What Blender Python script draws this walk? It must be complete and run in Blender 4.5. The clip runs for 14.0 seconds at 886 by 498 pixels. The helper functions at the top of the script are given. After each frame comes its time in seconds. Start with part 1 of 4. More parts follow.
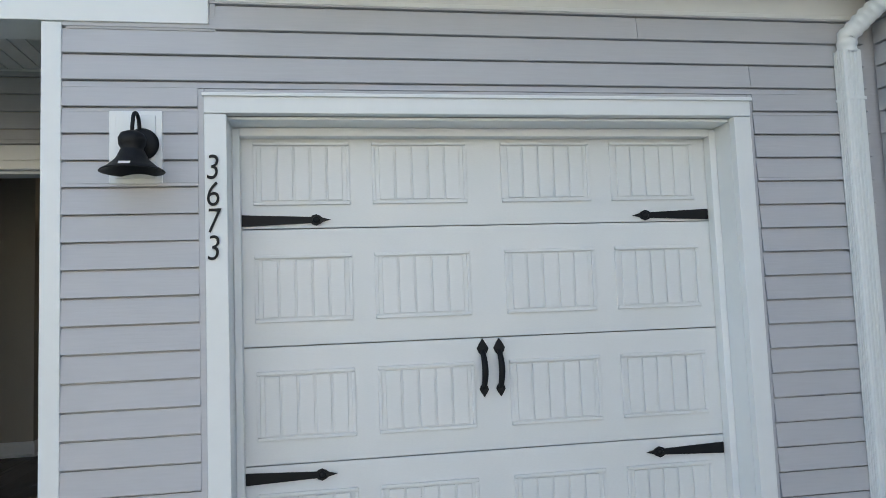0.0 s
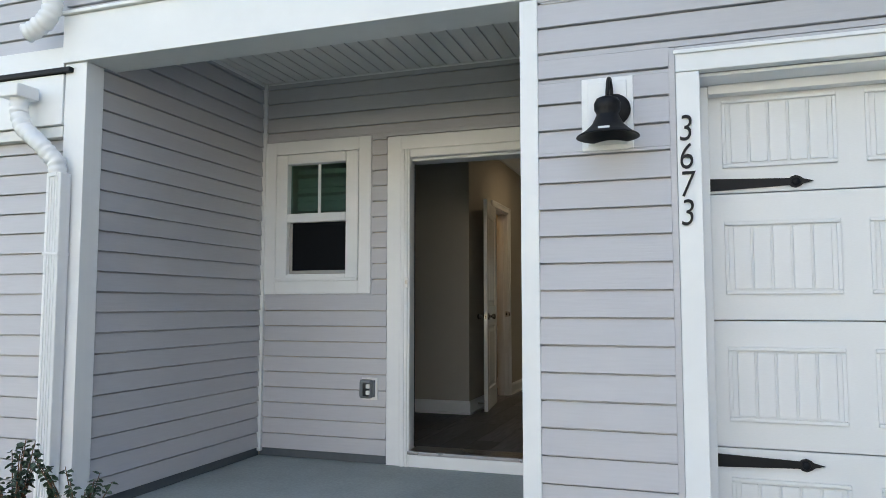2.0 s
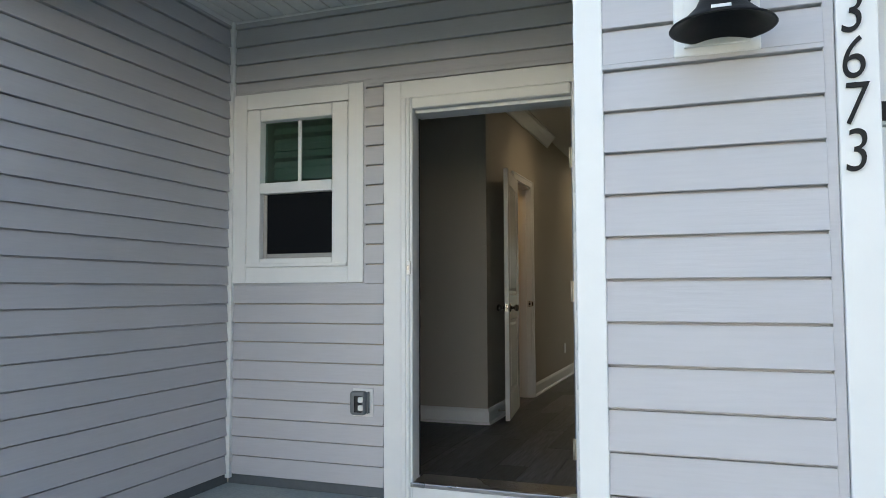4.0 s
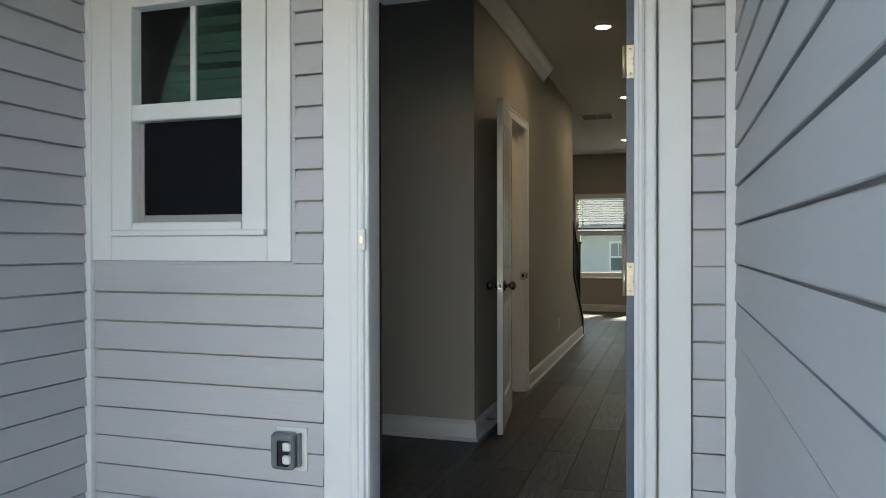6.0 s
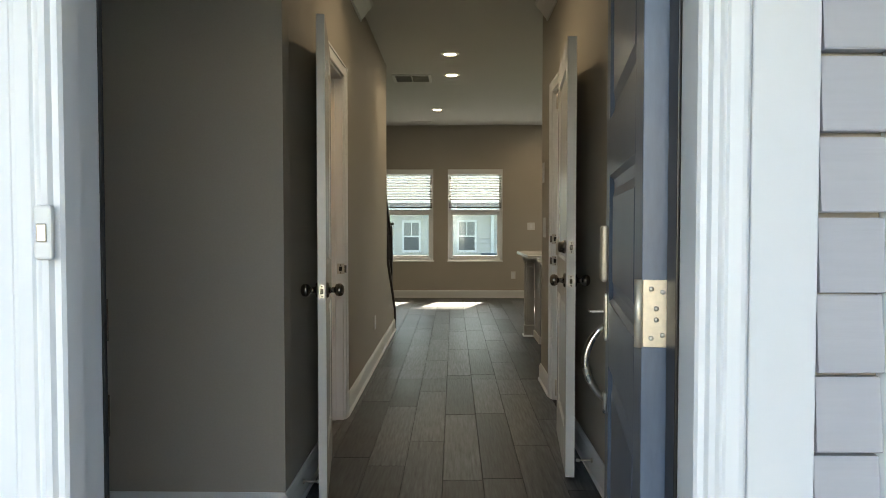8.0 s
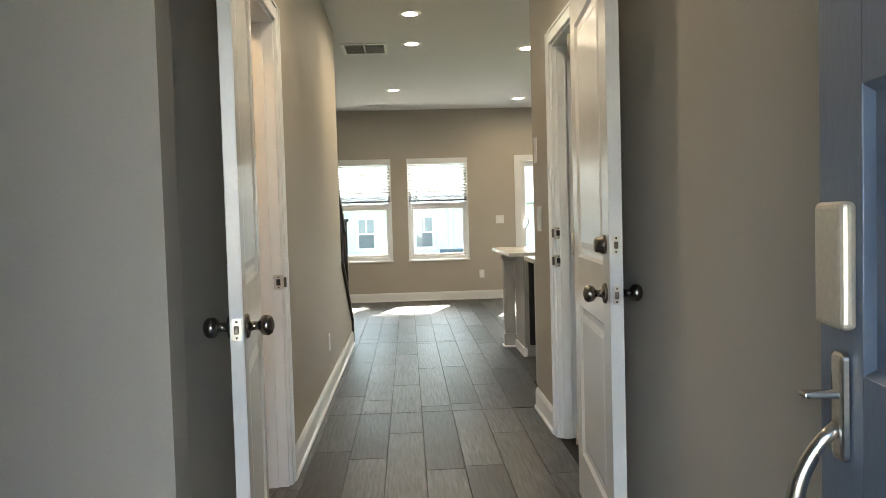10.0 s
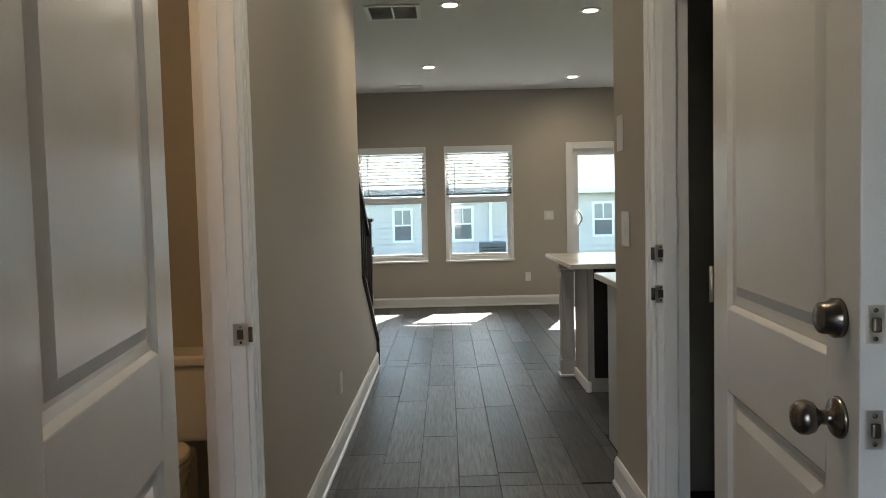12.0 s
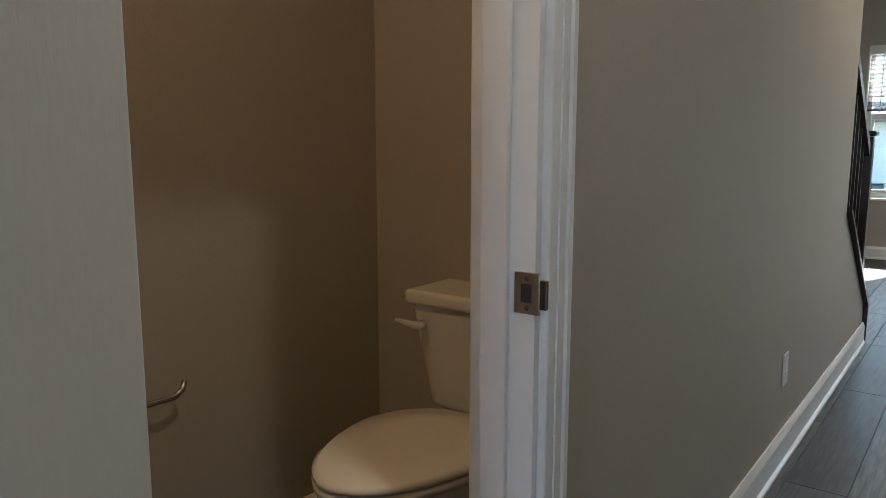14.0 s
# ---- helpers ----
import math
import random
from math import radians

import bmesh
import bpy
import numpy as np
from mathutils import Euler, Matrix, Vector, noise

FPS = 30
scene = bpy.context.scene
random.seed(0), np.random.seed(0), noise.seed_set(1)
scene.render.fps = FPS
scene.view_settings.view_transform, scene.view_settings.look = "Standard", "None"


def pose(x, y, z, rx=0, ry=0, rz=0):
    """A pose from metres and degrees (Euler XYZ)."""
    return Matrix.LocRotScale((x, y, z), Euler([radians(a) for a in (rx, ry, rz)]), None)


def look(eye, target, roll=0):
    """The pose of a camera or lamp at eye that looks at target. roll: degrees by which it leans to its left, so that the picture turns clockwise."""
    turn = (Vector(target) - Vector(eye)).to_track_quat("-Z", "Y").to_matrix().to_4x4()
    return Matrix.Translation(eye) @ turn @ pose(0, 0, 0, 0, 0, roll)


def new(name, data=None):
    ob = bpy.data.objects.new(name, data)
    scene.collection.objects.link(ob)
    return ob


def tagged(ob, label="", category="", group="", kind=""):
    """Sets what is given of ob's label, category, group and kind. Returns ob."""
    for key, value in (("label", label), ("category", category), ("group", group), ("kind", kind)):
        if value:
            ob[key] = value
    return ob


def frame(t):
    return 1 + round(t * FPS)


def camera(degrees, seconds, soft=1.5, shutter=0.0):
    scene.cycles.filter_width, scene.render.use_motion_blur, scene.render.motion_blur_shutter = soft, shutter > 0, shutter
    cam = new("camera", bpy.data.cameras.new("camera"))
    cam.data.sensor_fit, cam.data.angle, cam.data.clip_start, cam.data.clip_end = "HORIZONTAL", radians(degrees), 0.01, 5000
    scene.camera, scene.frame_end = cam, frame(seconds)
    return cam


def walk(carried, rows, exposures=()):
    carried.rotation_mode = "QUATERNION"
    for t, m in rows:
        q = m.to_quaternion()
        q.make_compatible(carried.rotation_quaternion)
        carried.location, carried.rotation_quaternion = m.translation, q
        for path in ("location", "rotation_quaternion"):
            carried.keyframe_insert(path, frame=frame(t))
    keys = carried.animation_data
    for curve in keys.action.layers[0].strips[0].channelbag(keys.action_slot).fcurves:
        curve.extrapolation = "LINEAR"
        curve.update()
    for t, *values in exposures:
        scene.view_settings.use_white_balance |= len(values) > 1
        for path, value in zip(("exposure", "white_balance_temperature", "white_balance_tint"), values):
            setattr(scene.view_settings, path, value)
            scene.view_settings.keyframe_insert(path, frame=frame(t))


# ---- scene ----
cam = camera(62.5, 14.0, soft=0.6)
PATH = [
    (0, (1.858, -4.917, 1.09), (2.183, -2.95, 1.256), -2.2),
    (0.5, (1.802, -4.924, 1.048), (1.724, -2.935, 1.232), -1.4),
    (1, (1.696, -4.897, 1.03), (1.323, -2.941, 1.214), -0.8),
    (1.5, (1.540, -4.836, 1.025), (0.980, -2.924, 1.2), -0.3),
    (2, (1.424, -4.817, 1.016), (0.779, -2.93, 1.17), 0.0),
    (2.5, (1.357, -4.698, 0.991), (0.691, -2.817, 1.134), -0.1),
    (2.7, (1.325, -4.588, 0.992), (0.654, -2.709, 1.126), -0.2),
    (4.8, (0.893, -3.185, 1.077), (0.198, -1.311, 1.163), -0.1),
    (5, (0.845, -3.036, 1.078), (0.142, -1.165, 1.143), -0.0),
    (5.5, (0.704, -2.713, 1.122), (0.042, -0.826, 1.138), 0.2),
    (6, (0.545, -2.36, 1.157), (-0.058, -0.453, 1.147), -0.1),
    (6.5, (0.325, -2.019, 1.177), (-0.048, -0.054, 1.143), -1.2),
    (7, (0.187, -1.716, 1.194), (0.028, 0.277, 1.154), -1.4),
    (7.5, (0.142, -1.361, 1.207), (0.026, 0.635, 1.161), -0.6),
    (8, (0.088, -1.051, 1.19), (0.059, 0.947, 1.12), -0.0),
    (10.3, (-0.015, 0.291, 1.177), (0.084, 2.287, 1.089), -1.6),
    (10.5, (-0.007, 0.44, 1.184), (0.092, 2.436, 1.091), -1.5),
    (11, (0.016, 0.725, 1.251), (0.104, 2.72, 1.149), -1.2),
    (11.5, (0.013, 1.01, 1.259), (0.087, 3.006, 1.141), -0.9),
    (12, (0.007, 1.248, 1.264), (-0.004, 3.245, 1.153), -1.4),
    (12.5, (0.056, 1.526, 1.253), (-0.174, 3.51, 1.14), -1.3),
    (13, (0.087, 1.773, 1.243), (-0.387, 3.71, 1.095), -0.4),
    (13.5, (0.047, 2.077, 1.213), (-0.717, 3.907, 0.996), 0.3),
    (14, (-0.045, 2.388, 1.142), (-1.235, 3.968, 0.851), 0.0),
]
walk(cam, [(t, look(eye, target, roll)) for t, eye, target, roll in PATH],
     [(0.0, 1.62, 7700, 9), (1.0, 1.72, 7900, 10), (2.7, 2.08, 7800, 10), (5.0, 2.15, 7450, 7), (6.0, 2.28, 7400, 7), (6.6, 2.70, 7400, 7), (8.2, 3.0, 7400, 7), (10.3, 4.2, 6700, 8), (10.6, 4.1, 6600, 8), (11.2, 3.7, 6550, 9), (12.5, 3.25, 6250, 10), (13.5, 3.15, 5800, 9), (14.0, 3.5, 5750, 9)])

SKY, SUN, LAMP_W, POWDER_W = 0.15, 4.5, 0.36, 0.37
DOOR_L = pose(-0.572, 2.669, 0.012, 0, 0, -82.2)
DOOR_R = pose(0.674, 3.075, 0.012, 0, 0, -95.0)
ENTRY = 82.0
TOILET = pose(-1.06, 3.635, 0)

# ---- light ----
world = bpy.data.worlds.new("sky")
scene.world = world
world.use_nodes = True
wn = world.node_tree.nodes
sky = wn.new("ShaderNodeTexSky")
sky.sky_type, sky.sun_disc = "NISHITA", False
sky.sun_elevation, sky.sun_rotation = radians(41.5), radians(18)
sky.air_density, sky.dust_density = 1.0, 1.5
wn["Background"].inputs["Strength"].default_value = SKY
world.node_tree.links.new(sky.outputs["Color"], wn["Background"].inputs["Color"])
sun = new("sun", bpy.data.lights.new("sun", "SUN"))
sun.data.energy, sun.data.angle, sun.data.color = SUN, radians(0.6), (1.0, 0.95, 0.88)
sun.matrix_world = look((0.36, 1.05, 0.98), (0, 0, 0))


# ---- materials ----
def mat(name, color, rough=0.5, metal=0.0, grain=0.06, scale=30.0, bump=0.02, stretch=(1, 1, 1), big=0.05, rand=0.0, spec=0.5, coat=0.0):
    m = bpy.data.materials.new(name)
    m.use_nodes = True
    nt = m.node_tree
    n, l = nt.nodes, nt.links
    b = n["Principled BSDF"]
    b.inputs["Roughness"].default_value = rough
    b.inputs["Metallic"].default_value = metal
    b.inputs["Specular IOR Level"].default_value = spec
    b.inputs["Coat Weight"].default_value = coat
    tc = n.new("ShaderNodeTexCoord")
    mp = n.new("ShaderNodeMapping")
    mp.inputs["Scale"].default_value = stretch
    l.new(tc.outputs["Object"], mp.inputs["Vector"])
    n1 = n.new("ShaderNodeTexNoise")
    n1.inputs["Scale"].default_value, n1.inputs["Detail"].default_value = scale, 6
    n2 = n.new("ShaderNodeTexNoise")
    n2.inputs["Scale"].default_value, n2.inputs["Detail"].default_value = 1.7, 3
    l.new(mp.outputs["Vector"], n1.inputs["Vector"])
    l.new(tc.outputs["Object"], n2.inputs["Vector"])
    val = None
    for src, amt in ((n1.outputs["Fac"], grain), (n2.outputs["Fac"], big)):
        mr = n.new("ShaderNodeMapRange")
        mr.inputs["From Min"].default_value, mr.inputs["From Max"].default_value = 0.25, 0.75
        mr.inputs["To Min"].default_value, mr.inputs["To Max"].default_value = 1 - amt, 1 + amt
        l.new(src, mr.inputs["Value"])
        val = times(nt, val, mr.outputs["Result"])
    if rand:
        oi = n.new("ShaderNodeObjectInfo")
        mr = n.new("ShaderNodeMapRange")
        mr.inputs["To Min"].default_value, mr.inputs["To Max"].default_value = 1 - rand, 1 + rand
        l.new(oi.outputs["Random"], mr.inputs["Value"])
        val = times(nt, val, mr.outputs["Result"])
        add = n.new("ShaderNodeVectorMath")
        sc = n.new("ShaderNodeMath")
        sc.operation = "MULTIPLY"
        sc.inputs[1].default_value = 37.0
        l.new(oi.outputs["Random"], sc.inputs[0])
        l.new(mp.outputs["Vector"], add.inputs[0])
        l.new(sc.outputs[0], add.inputs[1])
        l.new(add.outputs[0], n1.inputs["Vector"])
    mul = n.new("ShaderNodeVectorMath")
    mul.operation = "SCALE"
    mul.inputs[0].default_value = color
    l.new(val, mul.inputs["Scale"])
    l.new(mul.outputs[0], b.inputs["Base Color"])
    rr = n.new("ShaderNodeMapRange")
    rr.inputs["To Min"].default_value, rr.inputs["To Max"].default_value = max(rough - 0.08, 0.03), min(rough + 0.08, 1)
    l.new(n2.outputs["Fac"], rr.inputs["Value"])
    l.new(rr.outputs["Result"], b.inputs["Roughness"])
    if bump:
        bp = n.new("ShaderNodeBump")
        bp.inputs["Strength"].default_value, bp.inputs["Distance"].default_value = min(bump * 10, 1), 0.002
        l.new(n1.outputs["Fac"], bp.inputs["Height"])
        l.new(bp.outputs["Normal"], b.inputs["Normal"])
    return m


def times(nt, a, b):
    if a is None:
        return b
    k = nt.nodes.new("ShaderNodeMath")
    k.operation = "MULTIPLY"
    nt.links.new(a, k.inputs[0])
    nt.links.new(b, k.inputs[1])
    return k.outputs[0]


def glow(name, color, strength):
    m = bpy.data.materials.new(name)
    m.use_nodes = True
    b = m.node_tree.nodes["Principled BSDF"]
    b.inputs["Base Color"].default_value = (*color, 1)
    b.inputs["Emission Color"].default_value = (*color, 1)
    b.inputs["Emission Strength"].default_value = strength
    return m


def glassy(name, color=(0.9, 0.95, 0.93), amount=0.12):
    """A thin pane: clear, with a mirror film."""
    m = bpy.data.materials.new(name)
    m.use_nodes = True
    nt = m.node_tree
    n, l = nt.nodes, nt.links
    n.remove(n["Principled BSDF"])
    tr, gl, mx, fr = (n.new("ShaderNode" + k) for k in ("BsdfTransparent", "BsdfGlossy", "MixShader", "Fresnel"))
    tr.inputs["Color"].default_value = (*color, 1)
    gl.inputs["Roughness"].default_value = 0.02
    fr.inputs["IOR"].default_value = 1.0 + amount * 4
    l.new(fr.outputs[0], mx.inputs[0])
    l.new(tr.outputs[0], mx.inputs[1])
    l.new(gl.outputs[0], mx.inputs[2])
    l.new(mx.outputs[0], n["Material Output"].inputs["Surface"])
    return m


SIDING = mat("vinyl_siding", (0.49, 0.487, 0.510), 0.48, grain=0.03, scale=8, stretch=(1, 1, 14), bump=0.03, big=0.03, rand=0.015)
WHITE = mat("white_trim", (0.78, 0.79, 0.79), 0.40, grain=0.012, scale=14, bump=0.002, big=0.03)
GARAGE = mat("garage_steel", (0.74, 0.745, 0.74), 0.38, grain=0.02, scale=60, stretch=(1, 1, 6), bump=0.015, big=0.03)
DOORWHITE = mat("door_paint", (0.70, 0.69, 0.66), 0.24, grain=0.02, scale=50, stretch=(6, 6, 1), bump=0.01, big=0.03)
WALL = mat("greige_paint", (0.43, 0.393, 0.333), 0.62, grain=0.03, scale=120, bump=0.02, big=0.03)
CEIL = mat("ceiling_paint", (0.66, 0.66, 0.64), 0.85, grain=0.03, scale=90, bump=0.02, big=0.02)
SOFFIT = mat("soffit_vinyl", (0.70, 0.70, 0.69), 0.5, grain=0.02, scale=40, bump=0.01)
BLACK = mat("black_iron", (0.009, 0.009, 0.010), 0.5, spec=0.22, grain=0.2, scale=160, bump=0.04)
BRONZE = mat("satin_nickel_knob", (0.21, 0.185, 0.16), 0.25, 1.0, grain=0.08, scale=80, bump=0.005)
NICKEL = mat("nickel_plate", (0.62, 0.58, 0.52), 0.3, 1.0, grain=0.08, scale=120, bump=0.01)
BRASS = mat("satin_hinge", (0.66, 0.57, 0.44), 0.42, 0.6, grain=0.08, scale=120, bump=0.01)
BLUEDOOR = mat("slate_blue_paint", (0.105, 0.135, 0.185), 0.33, grain=0.08, scale=30, stretch=(4, 4, 1), bump=0.02, big=0.1)
PLANK = mat("dark_wood_plank", (0.066, 0.068, 0.071), 0.45, spec=0.40, grain=0.6, scale=9, stretch=(9, 0.7, 1), bump=0.09, big=0.25, rand=0.5)
SUBFLOOR = mat("subfloor", (0.02, 0.02, 0.02), 0.9)
CONCRETE = mat("concrete", (0.37, 0.40, 0.38), 0.8, grain=0.12, scale=60, bump=0.05, big=0.15)
FLASH = mat("slate_flashing", (0.085, 0.10, 0.11), 0.6, grain=0.1)
CERAMIC = mat("ceramic", (0.72, 0.69, 0.62), 0.12, grain=0.0, bump=0, big=0.02, coat=0.4)
QUARTZ = mat("quartz_top", (0.70, 0.69, 0.67), 0.15, grain=0.06, scale=70, bump=0)
CABINET = mat("grey_cabinet", (0.36, 0.355, 0.34), 0.35, grain=0.03, scale=40)
STEEL = mat("stainless", (0.45, 0.45, 0.46), 0.28, 1.0, grain=0.05, scale=50, stretch=(1, 1, 30), bump=0.01)
DARKCAB = mat("dark_appliance", (0.02, 0.02, 0.022), 0.25)
RAIL = mat("dark_rail_wood", (0.018, 0.013, 0.011), 0.3, grain=0.2, scale=20)
GLASS = glassy("window_glass", (0.70, 0.75, 0.74))
SCREEN = mat("window_screen", (0.008, 0.009, 0.011), 0.8, grain=0.1, scale=300, spec=0.1)
BLIND = mat("blind_slat", (0.42, 0.42, 0.40), 0.5, grain=0.02)
BACKLIT_BLIND = mat("backlit_blind", (0.09, 0.085, 0.08), 0.5, grain=0.05)
TINT = glassy("tinted_glass", (0.55, 0.72, 0.66), 0.14)
PLASTIC = mat("white_plastic", (0.74, 0.74, 0.72), 0.35, grain=0.01, bump=0)
CLEAR = mat("smoked_cover", (0.16, 0.17, 0.175), 0.12, grain=0.05, bump=0, coat=0.5)
LEAF = mat("leaf", (0.045, 0.075, 0.04), 0.4, grain=0.3, scale=40, bump=0.05, rand=0.2)
TWIG = mat("twig", (0.16, 0.09, 0.055), 0.8, grain=0.2)
MULCH = mat("mulch", (0.07, 0.045, 0.03), 0.95, grain=0.5, scale=25, bump=0.1, big=0.3)
GRASS = mat("lawn", (0.09, 0.11, 0.05), 0.95, grain=0.4, scale=20, bump=0.1, big=0.3)
SHINGLE = mat("roof_shingle", (0.27, 0.265, 0.26), 0.9, grain=0.3, scale=30, stretch=(1, 4, 4), bump=0.1)
FARSIDE = mat("pale_siding", (0.60, 0.58, 0.55), 0.6, grain=0.05)
PINE = mat("far_foliage", (0.05, 0.07, 0.035), 0.9, grain=0.5, scale=3, bump=0.1, big=0.3)
LAMP = glow("lamp_lens", (1.0, 0.86, 0.66), 14.0)
VENT = mat("vent_dark", (0.02, 0.02, 0.02), 0.8)


# ---- mesh helpers ----
def box(bm, x0, x1, y0, y1, z0, z1):
    r = bmesh.ops.create_cube(bm, size=1)
    for v in r["verts"]:
        v.co = (x0 + (v.co.x + 0.5) * (x1 - x0), y0 + (v.co.y + 0.5) * (y1 - y0), z0 + (v.co.z + 0.5) * (z1 - z0))
    return r["verts"]


def rbox(x0, x1, y0, y1, z0, z1, r=0.003, seg=2):
    bm = bmesh.new()
    box(bm, x0, x1, y0, y1, z0, z1)
    if r:
        bmesh.ops.bevel(bm, geom=bm.edges[:], offset=r, segments=seg, affect="EDGES", profile=0.5)
    return bm


def tube(points, radii, n=12, bm=None, square=1.0):
    """A tube along points with a radius at each."""
    bm = bm or bmesh.new()
    pts = [Vector(p) for p in points]
    rings = []
    side = None
    for i, p in enumerate(pts):
        d = (pts[min(i + 1, len(pts) - 1)] - pts[max(i - 1, 0)]).normalized()
        if side is None:
            side = d.orthogonal().normalized()
        side = (side - d * side.dot(d)).normalized()
        up = d.cross(side)
        r = radii[i] if hasattr(radii, "__len__") else radii
        rings.append([bm.verts.new(p + (side * math.cos(6.2832 * k / n) + up * math.sin(6.2832 * k / n) * square) * r) for k in range(n)])
    for a, b in zip(rings, rings[1:]):
        for k in range(n):
            bm.faces.new((a[k], a[(k + 1) % n], b[(k + 1) % n], b[k])).smooth = True
    bm.faces.new(rings[0][::-1])
    bm.faces.new(rings[-1])
    return bm


def lathe(profile, n=28, axis="z"):
    """Turned shape from (radius, height) pairs."""
    bm = bmesh.new()
    rings = []
    for r, h in profile:
        ring = []
        for k in range(n):
            a = 6.28318 * k / n
            c = (r * math.cos(a), r * math.sin(a), h)
            if axis == "y":
                c = (c[0], c[2], c[1])
            if axis == "x":
                c = (c[2], c[0], c[1])
            ring.append(bm.verts.new(c))
        rings.append(ring)
    for a, b in zip(rings, rings[1:]):
        for k in range(n):
            bm.faces.new((a[k], a[(k + 1) % n], b[(k + 1) % n], b[k])).smooth = True
    bm.faces.new(rings[0][::-1])
    bm.faces.new(rings[-1])
    bmesh.ops.recalc_face_normals(bm, faces=bm.faces[:])
    return bm


def extrude_profile(pts, axis, a, b):
    """A prism: pts are (u, z) pairs; axis is the way it runs."""
    bm = bmesh.new()
    put = (lambda u, z, s: (s, u, z)) if axis == "x" else (lambda u, z, s: (u, s, z)) if axis == "y" else (lambda u, z, s: (u, z, s))
    f = [bm.verts.new(put(u, z, a)) for u, z in pts]
    g = [bm.verts.new(put(u, z, b)) for u, z in pts]
    bm.faces.new(f)
    bm.faces.new(g[::-1])
    for i in range(len(pts)):
        j = (i + 1) % len(pts)
        bm.faces.new((f[i], g[i], g[j], f[j]))
    bmesh.ops.recalc_face_normals(bm, faces=bm.faces[:])
    return bm


def mesh_of(name, bm, material):
    me = bpy.data.meshes.new(name)
    bmesh.ops.recalc_face_normals(bm, faces=bm.faces[:])
    bm.to_mesh(me)
    bm.free()
    me.materials.append(material)
    return me


def part(name, bm, material, parent=None, label=""):
    ob = new(name, mesh_of(name, bm, material))
    ob.parent = parent
    return tagged(ob, label) if label else ob


def thing(name, label, category, m=None, group=""):
    ob = new(name)
    ob.empty_display_size = 0.1
    if m is not None:
        ob.matrix_world = m
    return tagged(ob, label, category, group)


def structure(name, bm, material, label, category):
    return tagged(part(name, bm, material), label, category, kind="structure")


def cells(u0, u1, z0, z1, holes):
    us = sorted({u0, u1, *[min(max(h[i], u0), u1) for h in holes for i in (0, 1)]})
    zs = sorted({z0, z1, *[min(max(h[i], z0), z1) for h in holes for i in (2, 3)]})
    for a, b in zip(us, us[1:]):
        for c, d in zip(zs, zs[1:]):
            if not any(h[0] < (a + b) / 2 < h[1] and h[2] < (c + d) / 2 < h[3] for h in holes):
                yield a, b, c, d


def wall(name, along, u0, u1, z0, z1, a, b, material, label, holes=()):
    bm = bmesh.new()
    for p, q, c, d in cells(u0, u1, z0, z1, holes):
        if along == "x":
            box(bm, p, q, a, b, c, d)
        else:
            box(bm, a, b, p, q, c, d)
    return structure(name, bm, material, label, "wall")


LAP = 0.1127


def siding(parent, along, plane, sign, u0, u1, z0, z1, holes=(), phase=1.643, seams=(), proud=0.020):
    """Lapped boards on a wall, each course a piece; the lower edge stands proud."""
    k = math.floor((z0 - phase) / LAP)
    while phase + k * LAP < z1 - 0.004:
        c0, c1 = phase + k * LAP, phase + (k + 1) * LAP
        k += 1
        lo, hi = max(c0, z0), min(c1, z1)
        cuts = sorted({lo, hi, *[min(max(h[i], lo), hi) for h in holes for i in (2, 3)]})
        for a, b in zip(cuts, cuts[1:]):
            if b - a < 0.003:
                continue
            spans, at = [], u0
            for h in sorted(h for h in holes if h[2] < (a + b) / 2 < h[3]):
                if h[0] > at:
                    spans.append((at, h[0]))
                at = max(at, h[1])
            if at < u1:
                spans.append((at, u1))
            for s in seams:
                if abs(s[1] - (a + b) / 2) < LAP / 2:
                    spans = [q for p in spans for q in (((p[0], s[0] - 0.0012), (s[0] + 0.0012, p[1])) if p[0] < s[0] < p[1] else (p,))]
            off = [0.016 + (proud - 0.009) * (1 - (q - c0) / LAP) for q in (a, b)]
            top = b - 0.0075 if b == c1 else b
            for p, q in spans:
                prof = [(plane, a), (plane + sign * (off[0] - 0.002), a), (plane + sign * off[0], a + 0.002), (plane + sign * off[1], top), (plane, top)]
                if along == "x":
                    bm = extrude_profile(prof, "x", p, q)
                else:
                    bm = extrude_profile(prof, "y", p, q)
                part("siding_board", bm, SIDING, parent)


# ---- house shell, front ----
G = -1.76
XL, XR = -1.685, 0.737
GD = (1.470, 3.793, -0.10, 1.950)
EN = (-0.46, 0.425, 0.0, 2.063)
WN = (-1.50, -0.915, 1.20, 2.13)
ground = bmesh.new()
prof = [(-400, -0.14), (-1.9, -0.12), (11.0, -0.2), (16, -0.75), (22, -0.95), (60, -1.0), (900, -1.0)]
for (ya, za), (yb, zb) in zip(prof, prof[1:]):
    ground.faces.new([ground.verts.new(c) for c in ((-500, ya, za), (500, ya, za), (500, yb, zb), (-500, yb, zb))])
bmesh.ops.remove_doubles(ground, verts=ground.verts[:], dist=0.001)
structure("ground", ground, GRASS, "mown lawn around the townhouses", "ground")
structure("driveway", rbox(0.95, 4.4, -12, -1.64, -0.2, -0.095, 0.01), CONCRETE, "pale broom-finished concrete driveway", "driveway")
structure("street", rbox(-60, 60, -22, -12.01, -0.3, -0.11, 0.01), mat("asphalt", (0.10, 0.10, 0.098), 0.9, grain=0.3, scale=60, bump=0.1), "asphalt street in front of the houses", "road")
